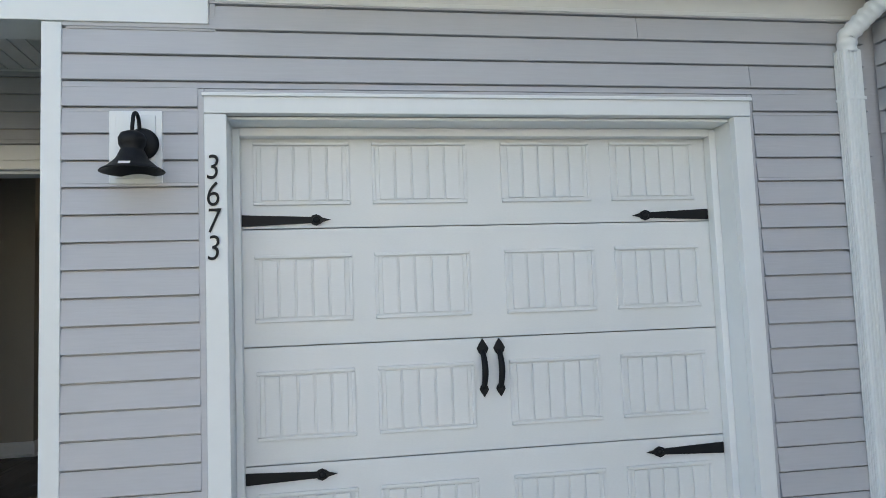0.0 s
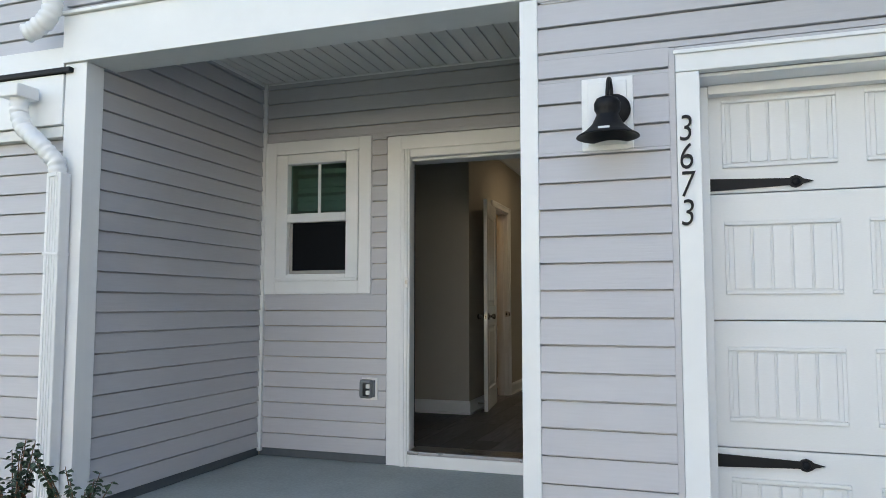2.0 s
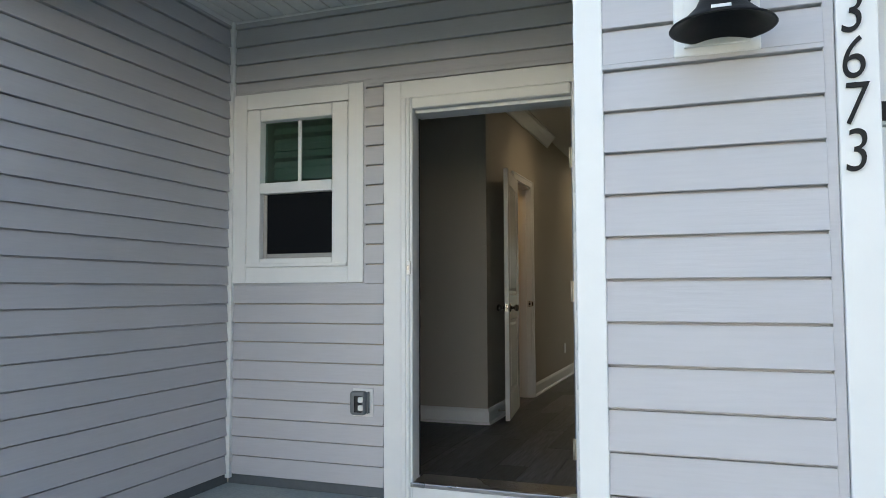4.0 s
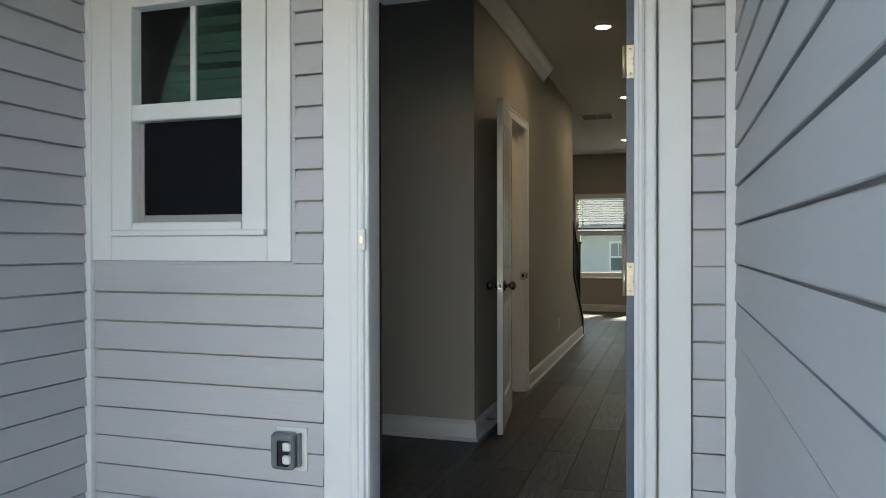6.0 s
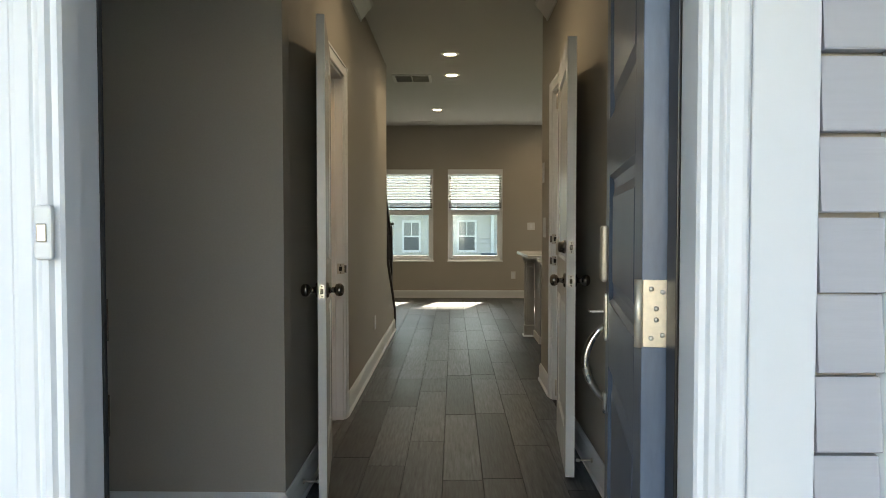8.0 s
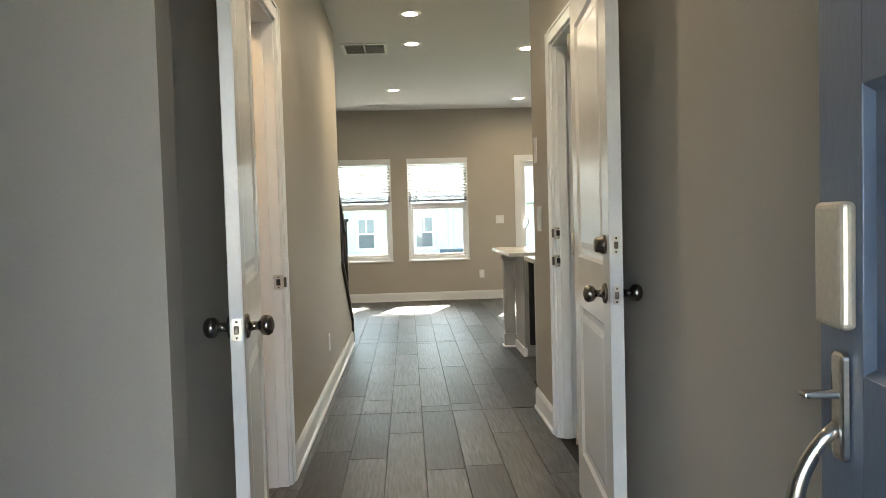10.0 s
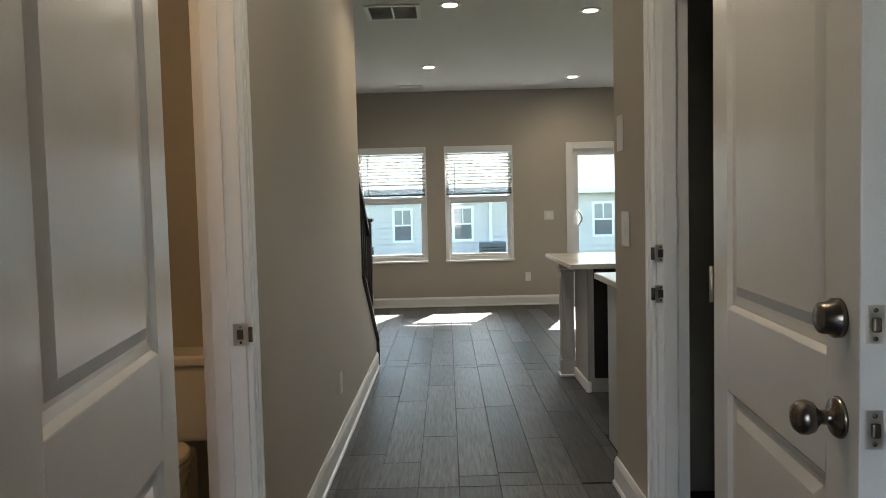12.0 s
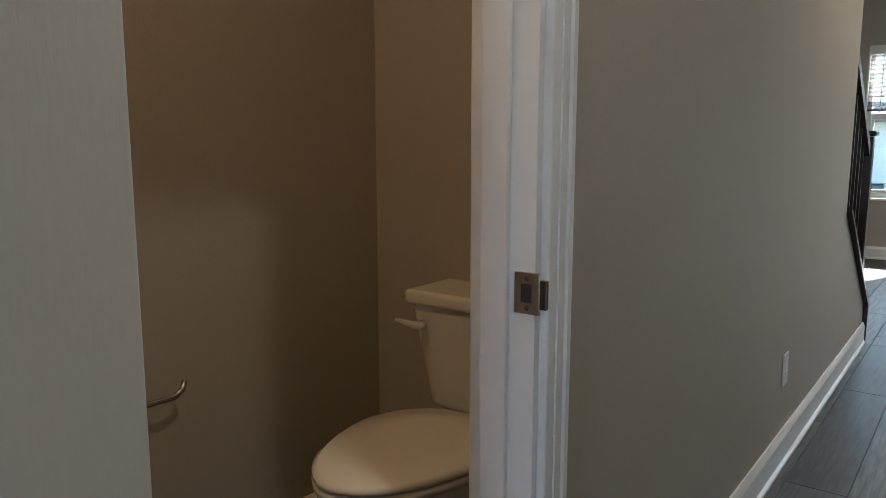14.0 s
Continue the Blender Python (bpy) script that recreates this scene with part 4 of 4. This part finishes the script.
# ---- living room windows ----
def far_window(i, a, b, c, d):
    w = tagged(thing(f"window_{i + 2}", "white double-hung window with a half-raised blind", "window"), kind="structure")
    y = YF
    part("return", rbox(a, a + 0.012, y - 0.002, y + 0.09, c, d, 0.001), WHITE, w)
    part("return", rbox(b - 0.012, b, y - 0.002, y + 0.09, c, d, 0.001), WHITE, w)
    part("return", rbox(a + 0.0125, b - 0.0125, y - 0.002, y + 0.09, d - 0.012, d, 0.001), WHITE, w)
    part("sill", rbox(a - 0.01, b + 0.01, y - 0.02, y + 0.09, c - 0.018, c + 0.004, 0.003), WHITE, w)
    mid = c + 0.80
    for p, q, r, s in ((a + 0.013, a + 0.055, c + 0.005, d - 0.013), (b - 0.055, b - 0.013, c + 0.005, d - 0.013), (a + 0.056, b - 0.056, c + 0.005, c + 0.055), (a + 0.056, b - 0.056, d - 0.06, d - 0.013), (a + 0.056, b - 0.056, mid - 0.035, mid + 0.02)):
        part("sash_frame", rbox(p, q, y + 0.06, y + 0.12, r, s, 0.004), WHITE, w)
    for p, q, r, s in ((a + 0.0565, a + 0.08, c + 0.056, mid - 0.036), (b - 0.08, b - 0.0565, c + 0.056, mid - 0.036), (a + 0.081, b - 0.081, c + 0.056, c + 0.085), (a + 0.081, b - 0.081, mid - 0.065, mid - 0.036)):
        part("lower_sash", rbox(p, q, y + 0.07, y + 0.10, r, s, 0.003), WHITE, w)
    g = part("pane", rbox(a + 0.056, b - 0.056, y + 0.092, y + 0.096, c + 0.056, d - 0.06, 0), GLASS, w)
    g.visible_shadow = False
    bl = thing("window_blind", "white horizontal blind raised to half height", "blind", group="living room blinds")
    part("headrail", rbox(a + 0.016, b - 0.016, y - 0.024, y + 0.045, d - 0.085, d - 0.006, 0.004), WHITE, bl)
    z = d - 0.10
    while z > mid + 0.14:
        s = part("slat", rbox(a + 0.02, b - 0.02, -0.024, 0.024, -0.0012, 0.0012, 0), BLIND, bl)
        s.matrix_basis = pose(0, y + 0.018, z, -14, 0, 0)
        z -= 0.042
    # stacked slats and bottom rail carry their backlit shade as a darker colour
    for k in range(9):
        part("stacked_slat", rbox(a + 0.02, b - 0.02, y - 0.006, y + 0.042, mid + 0.062 + k * 0.0075, mid + 0.0655 + k * 0.0075, 0), BACKLIT_BLIND, bl)
    part("bottom_rail", rbox(a + 0.02, b - 0.02, y - 0.006, y + 0.042, mid + 0.04, mid + 0.06, 0.003), BACKLIT_BLIND, bl, "bottom rail with backlit shade in its colour")
    for x in (a + 0.14, b - 0.14):
        part("cord", tube([(x, y + 0.02, mid + 0.05), (x, y + 0.02, d - 0.07)], 0.0015, 6), BLIND, bl)
    part("wand", tube([(a + 0.13, y - 0.016, d - 0.08), (a + 0.13, y - 0.016, mid + 0.02)], 0.004, 8), PLASTIC, bl)


for i in (0, 1):
    far_window(i, *FW[i])


def patio_door():
    a, b, c, d = FW[2]
    w = tagged(thing("patio_door", "white sliding glass patio door with a curved handle", "door"), kind="structure")
    y = YF
    for p, q, r, s in ((a - 0.085, a + 0.005, 0, d + 0.08), (b - 0.005, b + 0.085, 0, d + 0.08), (a + 0.006, b - 0.006, d - 0.005, d + 0.08)):
        part("casing", rbox(p, q, y - 0.018, y - 0.0005, r, s, 0.003), WHITE, w)
    m = (a + b) / 2
    for p, q, r, s, e in ((a + 0.006, a + 0.075, 0, d - 0.006, 0), (m - 0.04, m + 0.04, 0.081, d - 0.086, 0), (b - 0.075, b - 0.006, 0, d - 0.006, 0), (a + 0.076, b - 0.076, 0, 0.08, 0), (a + 0.076, b - 0.076, d - 0.085, d - 0.006, 0)):
        part("frame", rbox(p, q, y + 0.03, y + 0.10, r, s, 0.004), WHITE, w)
    for p, q in ((a + 0.076, m - 0.041), (m + 0.041, b - 0.076)):
        g = part("pane", rbox(p, q, y + 0.06, y + 0.066, 0.081, d - 0.086, 0), GLASS, w)
        g.visible_shadow = False
    pts = [(a + 0.06 + 0.045 * math.sin(math.pi * i / 10), y - 0.012 - 0.03 * math.sin(math.pi * i / 10), 1.00 + 0.2 * i / 10) for i in range(11)]
    part("handle", tube(pts, 0.010, 10), PLASTIC, w)


patio_door()


# ---- stairs ----
def stairs():
    s = thing("staircase", "carpeted stair run with a dark stringer and handrail", "stairs")
    for i in range(5):
        y1 = 7.06 - i * 0.26
        part("step", rbox(-1.735, HL - 0.02, y1 - 0.26, y1, 0.0, 0.18 * (i + 1), 0.01), CABINET, s)
    slope = 0.70
    bm = extrude_profile([(7.085, 0.0), (7.085, 0.22), (6.205, 0.82), (6.205, 0.0)], "x", HL - 0.10, HL - 0.002)
    part("knee_wall", bm, WALL, s)
    bm = extrude_profile([(7.10, 0.0), (7.10, 0.235), (6.202, 0.848), (6.202, 0.82), (7.086, 0.218), (7.086, 0.0)], "x", HL - 0.105, HL + 0.022)
    part("stringer_cap", bm, RAIL, s, "dark wood cap on the stair knee wall")
    part("newel_post", rbox(HL - 0.085, HL - 0.01, 6.98, 7.055, 0.28, 1.17, 0.006), RAIL, s, "dark newel post")
    part("newel_cap", rbox(HL - 0.10, HL + 0.005, 6.965, 7.07, 1.171, 1.20, 0.008), RAIL, s)
    bm = extrude_profile([(6.985, 1.06), (6.985, 1.12), (6.203, 1.655), (6.203, 1.595)], "x", HL - 0.075, HL - 0.02)
    part("handrail", bm, RAIL, s, "dark wood handrail")
    for k in range(6):
        y = 6.30 + k * 0.115
        z = 0.848 - (y - 6.202) * 0.683
        part("baluster", rbox(HL - 0.055, HL - 0.038, y, y + 0.016, z + 0.003, z + 0.755, 0.001), RAIL, s)


stairs()


# ---- kitchen ----
def island():
    k = thing("kitchen_island", "grey kitchen island with a panelled corner post", "kitchen island", pose(0.84, 6.12, 0))
    part("body", rbox(0.12, 2.2, 0.0, 0.52, 0.0, 0.85, 0.003), CABINET, k)
    part("end_panel", rbox(0.098, 0.119, 0.0, 0.47, 0.075, 0.85, 0.003), CABINET, k)
    part("base_strip", rbox(0.085, 0.1195, -0.012, 0.47, 0.0, 0.074, 0.006), WHITE, k)
    for i in range(3):
        x = 0.14 + i * 0.62
        f = part("appliance_front", rbox(x, x + 0.60, -0.022, -0.001, 0.10, 0.845, 0.004), DARKCAB, k, "dark drawer front")
        part("handle", tube([(x + 0.15, -0.03, 0.79), (x + 0.16, -0.045, 0.79), (x + 0.44, -0.045, 0.79), (x + 0.45, -0.03, 0.79)], 0.006, 8), STEEL, f)
    post = part("corner_post", rbox(0.0, 0.095, 0.475, 0.57, 0.125, 0.775, 0.005), CABINET, k, "painted decorative corner post")
    part("post_foot", rbox(-0.008, 0.103, 0.467, 0.578, 0.0, 0.124, 0.008), CABINET, post)
    part("post_shoe", rbox(-0.02, 0.11, 0.455, 0.59, 0.0, 0.02, 0.006), WHITE, post)
    part("post_neck", rbox(-0.010, 0.105, 0.465, 0.58, 0.776, 0.80, 0.006), CABINET, post)
    part("post_head", rbox(-0.022, 0.117, 0.453, 0.592, 0.801, 0.85, 0.012), CABINET, post)
    part("post_panel", rbox(0.022, 0.073, 0.469, 0.4755, 0.16, 0.74, 0.003), CABINET, post)
    part("post_panel", rbox(-0.006, 0.0, 0.497, 0.548, 0.16, 0.74, 0.003), CABINET, post)
    t = thing("island_worktop", "polished pale quartz worktop on the island", "worktop", pose(0.84, 6.12, 0.851))
    part("slab", rbox(-0.045, 2.25, -0.19, 0.98, 0, 0.033, 0.005), QUARTZ, t)


island()
c = thing("base_cabinet", "grey base cabinet run with a steel dishwasher", "cabinet", pose(0.875, 4.51, 0))
part("body", rbox(0.0, 3.5, 0.0, 0.60, 0.1, 0.865, 0.003), CABINET, c)
part("plinth", rbox(0.02, 3.5, 0.0, 0.54, 0.0, 0.099, 0.002), DARKCAB, c)
part("end_panel", rbox(-0.02, -0.001, 0.0, 0.61, 0.0, 0.865, 0.003), CABINET, c)
part("steel_front", rbox(0.05, 0.65, 0.601, 0.63, 0.12, 0.86, 0.004), STEEL, c)
t = thing("counter_worktop", "white quartz counter worktop by the kitchen wall", "worktop", pose(0.84, 4.51, 0.866))
part("slab", rbox(-0.045, 3.54, 0.0, 0.66, 0, 0.033, 0.005), QUARTZ, t)


# ---- powder room ----
def toilet(m):
    t = thing("toilet", "white two-piece toilet with the lid closed", "toilet", m)

    def ring(bm, w, f, b, z, n=36, cy=0.0):
        vs = []
        for k in range(n):
            a = 6.28318 * k / n
            y = math.sin(a)
            vs.append(bm.verts.new((w * math.cos(a) * (1 - 0.10 * max(-y, 0)), cy + y * (b if y > 0 else f), z)))
        return vs

    def loft(spec):
        bm = bmesh.new()
        rs = [ring(bm, *s) for s in spec]
        for a, b in zip(rs, rs[1:]):
            for k in range(36):
                bm.faces.new((a[k], a[(k + 1) % 36], b[(k + 1) % 36], b[k])).smooth = True
        bm.faces.new(rs[0][::-1])
        bm.faces.new(rs[-1])
        return bm

    tb = part("bowl", loft([(0.11, 0.17, 0.26, 0.0), (0.105, 0.17, 0.25, 0.05), (0.10, 0.17, 0.22, 0.15), (0.12, 0.21, 0.22, 0.24), (0.165, 0.26, 0.22, 0.32), (0.18, 0.275, 0.22, 0.37), (0.182, 0.278, 0.22, 0.395)]), CERAMIC, t)
    ts = part("seat", loft([(0.178, 0.276, 0.20, 0.396), (0.187, 0.288, 0.205, 0.399), (0.187, 0.288, 0.205, 0.410), (0.182, 0.282, 0.20, 0.414)]), CERAMIC, t)
    tl = part("lid", loft([(0.180, 0.280, 0.195, 0.4145), (0.186, 0.288, 0.205, 0.418), (0.186, 0.287, 0.205, 0.428), (0.175, 0.272, 0.195, 0.434), (0.10, 0.16, 0.12, 0.437)]), CERAMIC, t)
    for o in (tb, ts, tl):
        o.scale.z = 1.07
    bm = bmesh.new()
    v = box(bm, -0.215, 0.215, 0.235, 0.42, 0.42, 0.712)
    for q in v:
        if q.co.z < 0.5:
            q.co.x *= 0.80
            q.co.y = 0.42 - (0.42 - q.co.y) * 0.82
    bmesh.ops.bevel(bm, geom=bm.edges[:], offset=0.022, segments=4, affect="EDGES", profile=0.5)
    part("tank", bm, CERAMIC, t)
    part("tank_lid", rbox(-0.225, 0.225, 0.222, 0.428, 0.713, 0.752, 0.012, 3), CERAMIC, t)
    lv = part("flush_lever", tube([(-0.165, 0.232, 0.662), (-0.165, 0.212, 0.662), (-0.185, 0.207, 0.663), (-0.235, 0.204, 0.669)], [0.012, 0.012, 0.010, 0.006], 12), CERAMIC, t)
    part("pedestal_back", rbox(-0.10, 0.10, 0.18, 0.36, 0.0, 0.39, 0.03, 3), CERAMIC, t)


toilet(TOILET)
h = thing("paper_holder", "chrome toilet paper holder on the powder room wall", "paper holder", pose(-1.559, 3.17, 0.565))
part("post", lathe([(0.022, 0.0), (0.022, 0.006), (0.009, 0.012), (0.008, 0.05)], 16, "x"), STEEL, h)
part("arm", tube([(0.05, 0, 0), (0.058, 0.02, 0), (0.058, 0.13, -0.002), (0.058, 0.15, 0.01), (0.058, 0.158, 0.03)], 0.007, 10), STEEL, h)


# ---- beyond the rear windows ----
def far_house(x0, x1, y, eave, ridge, wins, label):
    h = thing("neighbour_house", label, "house")
    bm = bmesh.new()
    box(bm, x0, x1, y, y + 9, -1.2, eave)
    part("wall", bm, FARSIDE, h)
    zz = -1.0
    while zz < eave - 0.15:
        part("siding_board", extrude_profile([(y, zz), (y - 0.055, zz), (y - 0.006, zz + 0.185), (y, zz + 0.2)], "x", x0, x1), FARSIDE, h)
        zz += 0.2
    bm = extrude_profile([(y - 0.4, eave), (y + 9.4, eave), (y + 4.5, ridge)], "x", x0 - 0.3, x1 + 0.3)
    part("roof", bm, SHINGLE, h)
    part("fascia", rbox(x0 - 0.32, x1 + 0.32, y - 0.44, y - 0.405, eave - 0.05, eave + 0.12, 0), WHITE, h)
    for a, b, c, d in wins:
        w = part("window", rbox(a - 0.09, b + 0.09, y - 0.06, y - 0.02, c - 0.09, d + 0.09, 0.005), WHITE, h)
        m = (c + d) / 2
        part("pane", rbox(a, b, y - 0.066, y - 0.061, c, m - 0.03, 0), FARSCREEN, w)
        part("pane", rbox(a, (a + b) / 2 - 0.02, y - 0.066, y - 0.061, m + 0.03, d, 0), TINTED, w)
        part("pane", rbox((a + b) / 2 + 0.02, b, y - 0.066, y - 0.061, m + 0.03, d, 0), TINTED, w)
    return h


FARSCREEN = mat("far_screen", (0.13, 0.135, 0.14), 0.6, grain=0.1)
TINTED = mat("far_pane", (0.24, 0.26, 0.27), 0.1, grain=0.1)
far_house(-14, 7.2, 28.0, 1.75, 4.35, [(-1.88, -1.30, 0.13, 1.22), (0.30, 0.92, 0.13, 1.24), (5.42, 6.05, 0.18, 1.30), (-6.2, -5.5, 0.13, 1.24)], "pale single-storey house with a grey shingle roof and white windows")
far_house(9.6, 22, 30.0, 1.75, 4.3, [(12.0, 12.7, 0.15, 1.25)], "pale house with a grey shingle roof beyond the yard")
for x, z0, z1 in ((1.62, -0.9, 1.7), (6.95, -0.9, 1.7)):
    ob = thing("rain_pipe", "white rain pipe on the neighbouring house", "downspout", pose(x, 27.9, 0))
    part("pipe", rbox(-0.06, 0.06, -0.05, 0.05, z0, z1, 0.01), WHITE, ob)
ob = thing("air_conditioner", "grey outdoor air conditioning unit on a pad", "air conditioner", pose(1.6, 26.8, -1.0))
part("cabinet", rbox(-0.45, 0.45, -0.4, 0.4, 0.05, 1.05, 0.03), FLASH, ob)
for i in range(9):
    part("louvre", rbox(-0.4, 0.4, -0.42, -0.401, 0.14 + i * 0.09, 0.18 + i * 0.09, 0.004), DARKCAB, ob)
part("pad", rbox(-0.55, 0.55, -0.5, 0.5, -0.05, 0.049, 0.01), CONCRETE, ob)
ob = thing("utility_box", "grey utility box beside the neighbouring house", "utility box", pose(-2.9, 26.9, -1.0))
part("cabinet", rbox(-0.3, 0.3, -0.25, 0.25, 0, 0.9, 0.03), FLASH, ob)
part("lid", rbox(-0.33, 0.33, -0.28, 0.28, 0.901, 0.95, 0.02), DARKCAB, ob)


def far_tree(x, y, h, seed):
    rnd = random.Random(seed)
    t = thing("tree", "distant green tree behind the houses", "tree", pose(x, y, -1.0), "far trees")
    tr = tube([(0, 0, 0), (0.1, 0, h * 0.4), (0, 0.1, h * 0.9)], [0.22, 0.15, 0.04], 8)
    for k in range(7):
        a, z = rnd.uniform(0, 6.28), h * rnd.uniform(0.35, 0.8)
        tube([(0, 0, z), (math.cos(a) * h * 0.18, math.sin(a) * h * 0.18, z + h * 0.12)], [0.06, 0.02], 6, tr)
    part("trunk", tr, TWIG, t)
    bm = bmesh.new()
    for k in range(1500):
        u = rnd.uniform(0.25, 1.0)
        r = h * 0.27 * math.sin(math.pi * min(1, (u - 0.2) / 0.85)) ** 0.7 * rnd.uniform(0.35, 1.1)
        a = rnd.uniform(0, 6.28)
        p = Vector((r * math.cos(a), r * math.sin(a), u * h))
        m = Matrix.Translation(p) @ Euler([rnd.uniform(0, 6.28) for _ in range(3)]).to_matrix().to_4x4()
        s = rnd.uniform(0.12, 0.3)
        bm.faces.new([bm.verts.new(m @ Vector(c)) for c in ((-s, 0, 0), (0, -s * 0.5, 0.05), (s, 0, 0), (0, s * 0.5, 0.05))])
    part("crown", bm, PINE, t)


for i, (x, y, h) in enumerate(((8.8, 40, 7.5), (13, 44, 9), (-12, 46, 9), (19, 42, 8))):
    far_tree(x, y, h, i + 1)

# ---- floor planks ----
floor = bpy.data.objects["floor"]
W, PL = 0.187, 1.17
rnd = random.Random(11)
fixed = {0: 5.24, -1: 4.83, 1: 4.63}
shapes = {}


def plank_mesh(w, l):
    key = (round(w, 3), round(l, 3))
    if key not in shapes:
        shapes[key] = mesh_of("plank", rbox(-w / 2 + 0.0012, w / 2 - 0.0012, -l / 2 + 0.0012, l / 2 - 0.0012, -0.006, 0.0, 0.0016, 1), PLANK)
    return shapes[key]


def lay(x0, x1, y0, y1):
    k = math.floor((x0 + 0.15) / W)
    while -0.15 + k * W < x1:
        a, b = max(-0.15 + k * W, x0), min(-0.15 + (k + 1) * W, x1)
        off = fixed.get(k, (k * 0.437 * PL) % PL + 0.13)
        j = math.floor((y0 - off) / PL)
        while off + j * PL < y1:
            c, d = max(off + j * PL, y0), min(off + (j + 1) * PL, y1)
            if d - c > 0.02 and b - a > 0.01:
                o = new("plank", plank_mesh(b - a, d - c))
                o.parent = floor
                o.location = ((a + b) / 2, (c + d) / 2, 0)
            j += 1
        k += 1


lay(-1.79, HL, 0.172, 1.80)
lay(HL, HR, 0.172, 4.50)
lay(HL, 0.85, 4.50, 7.07)
lay(0.85, 2.6, 5.2, 7.07)
lay(-1.73, 2.6, 7.07, YF)
lay(-1.55, HL, 1.92, 4.05)
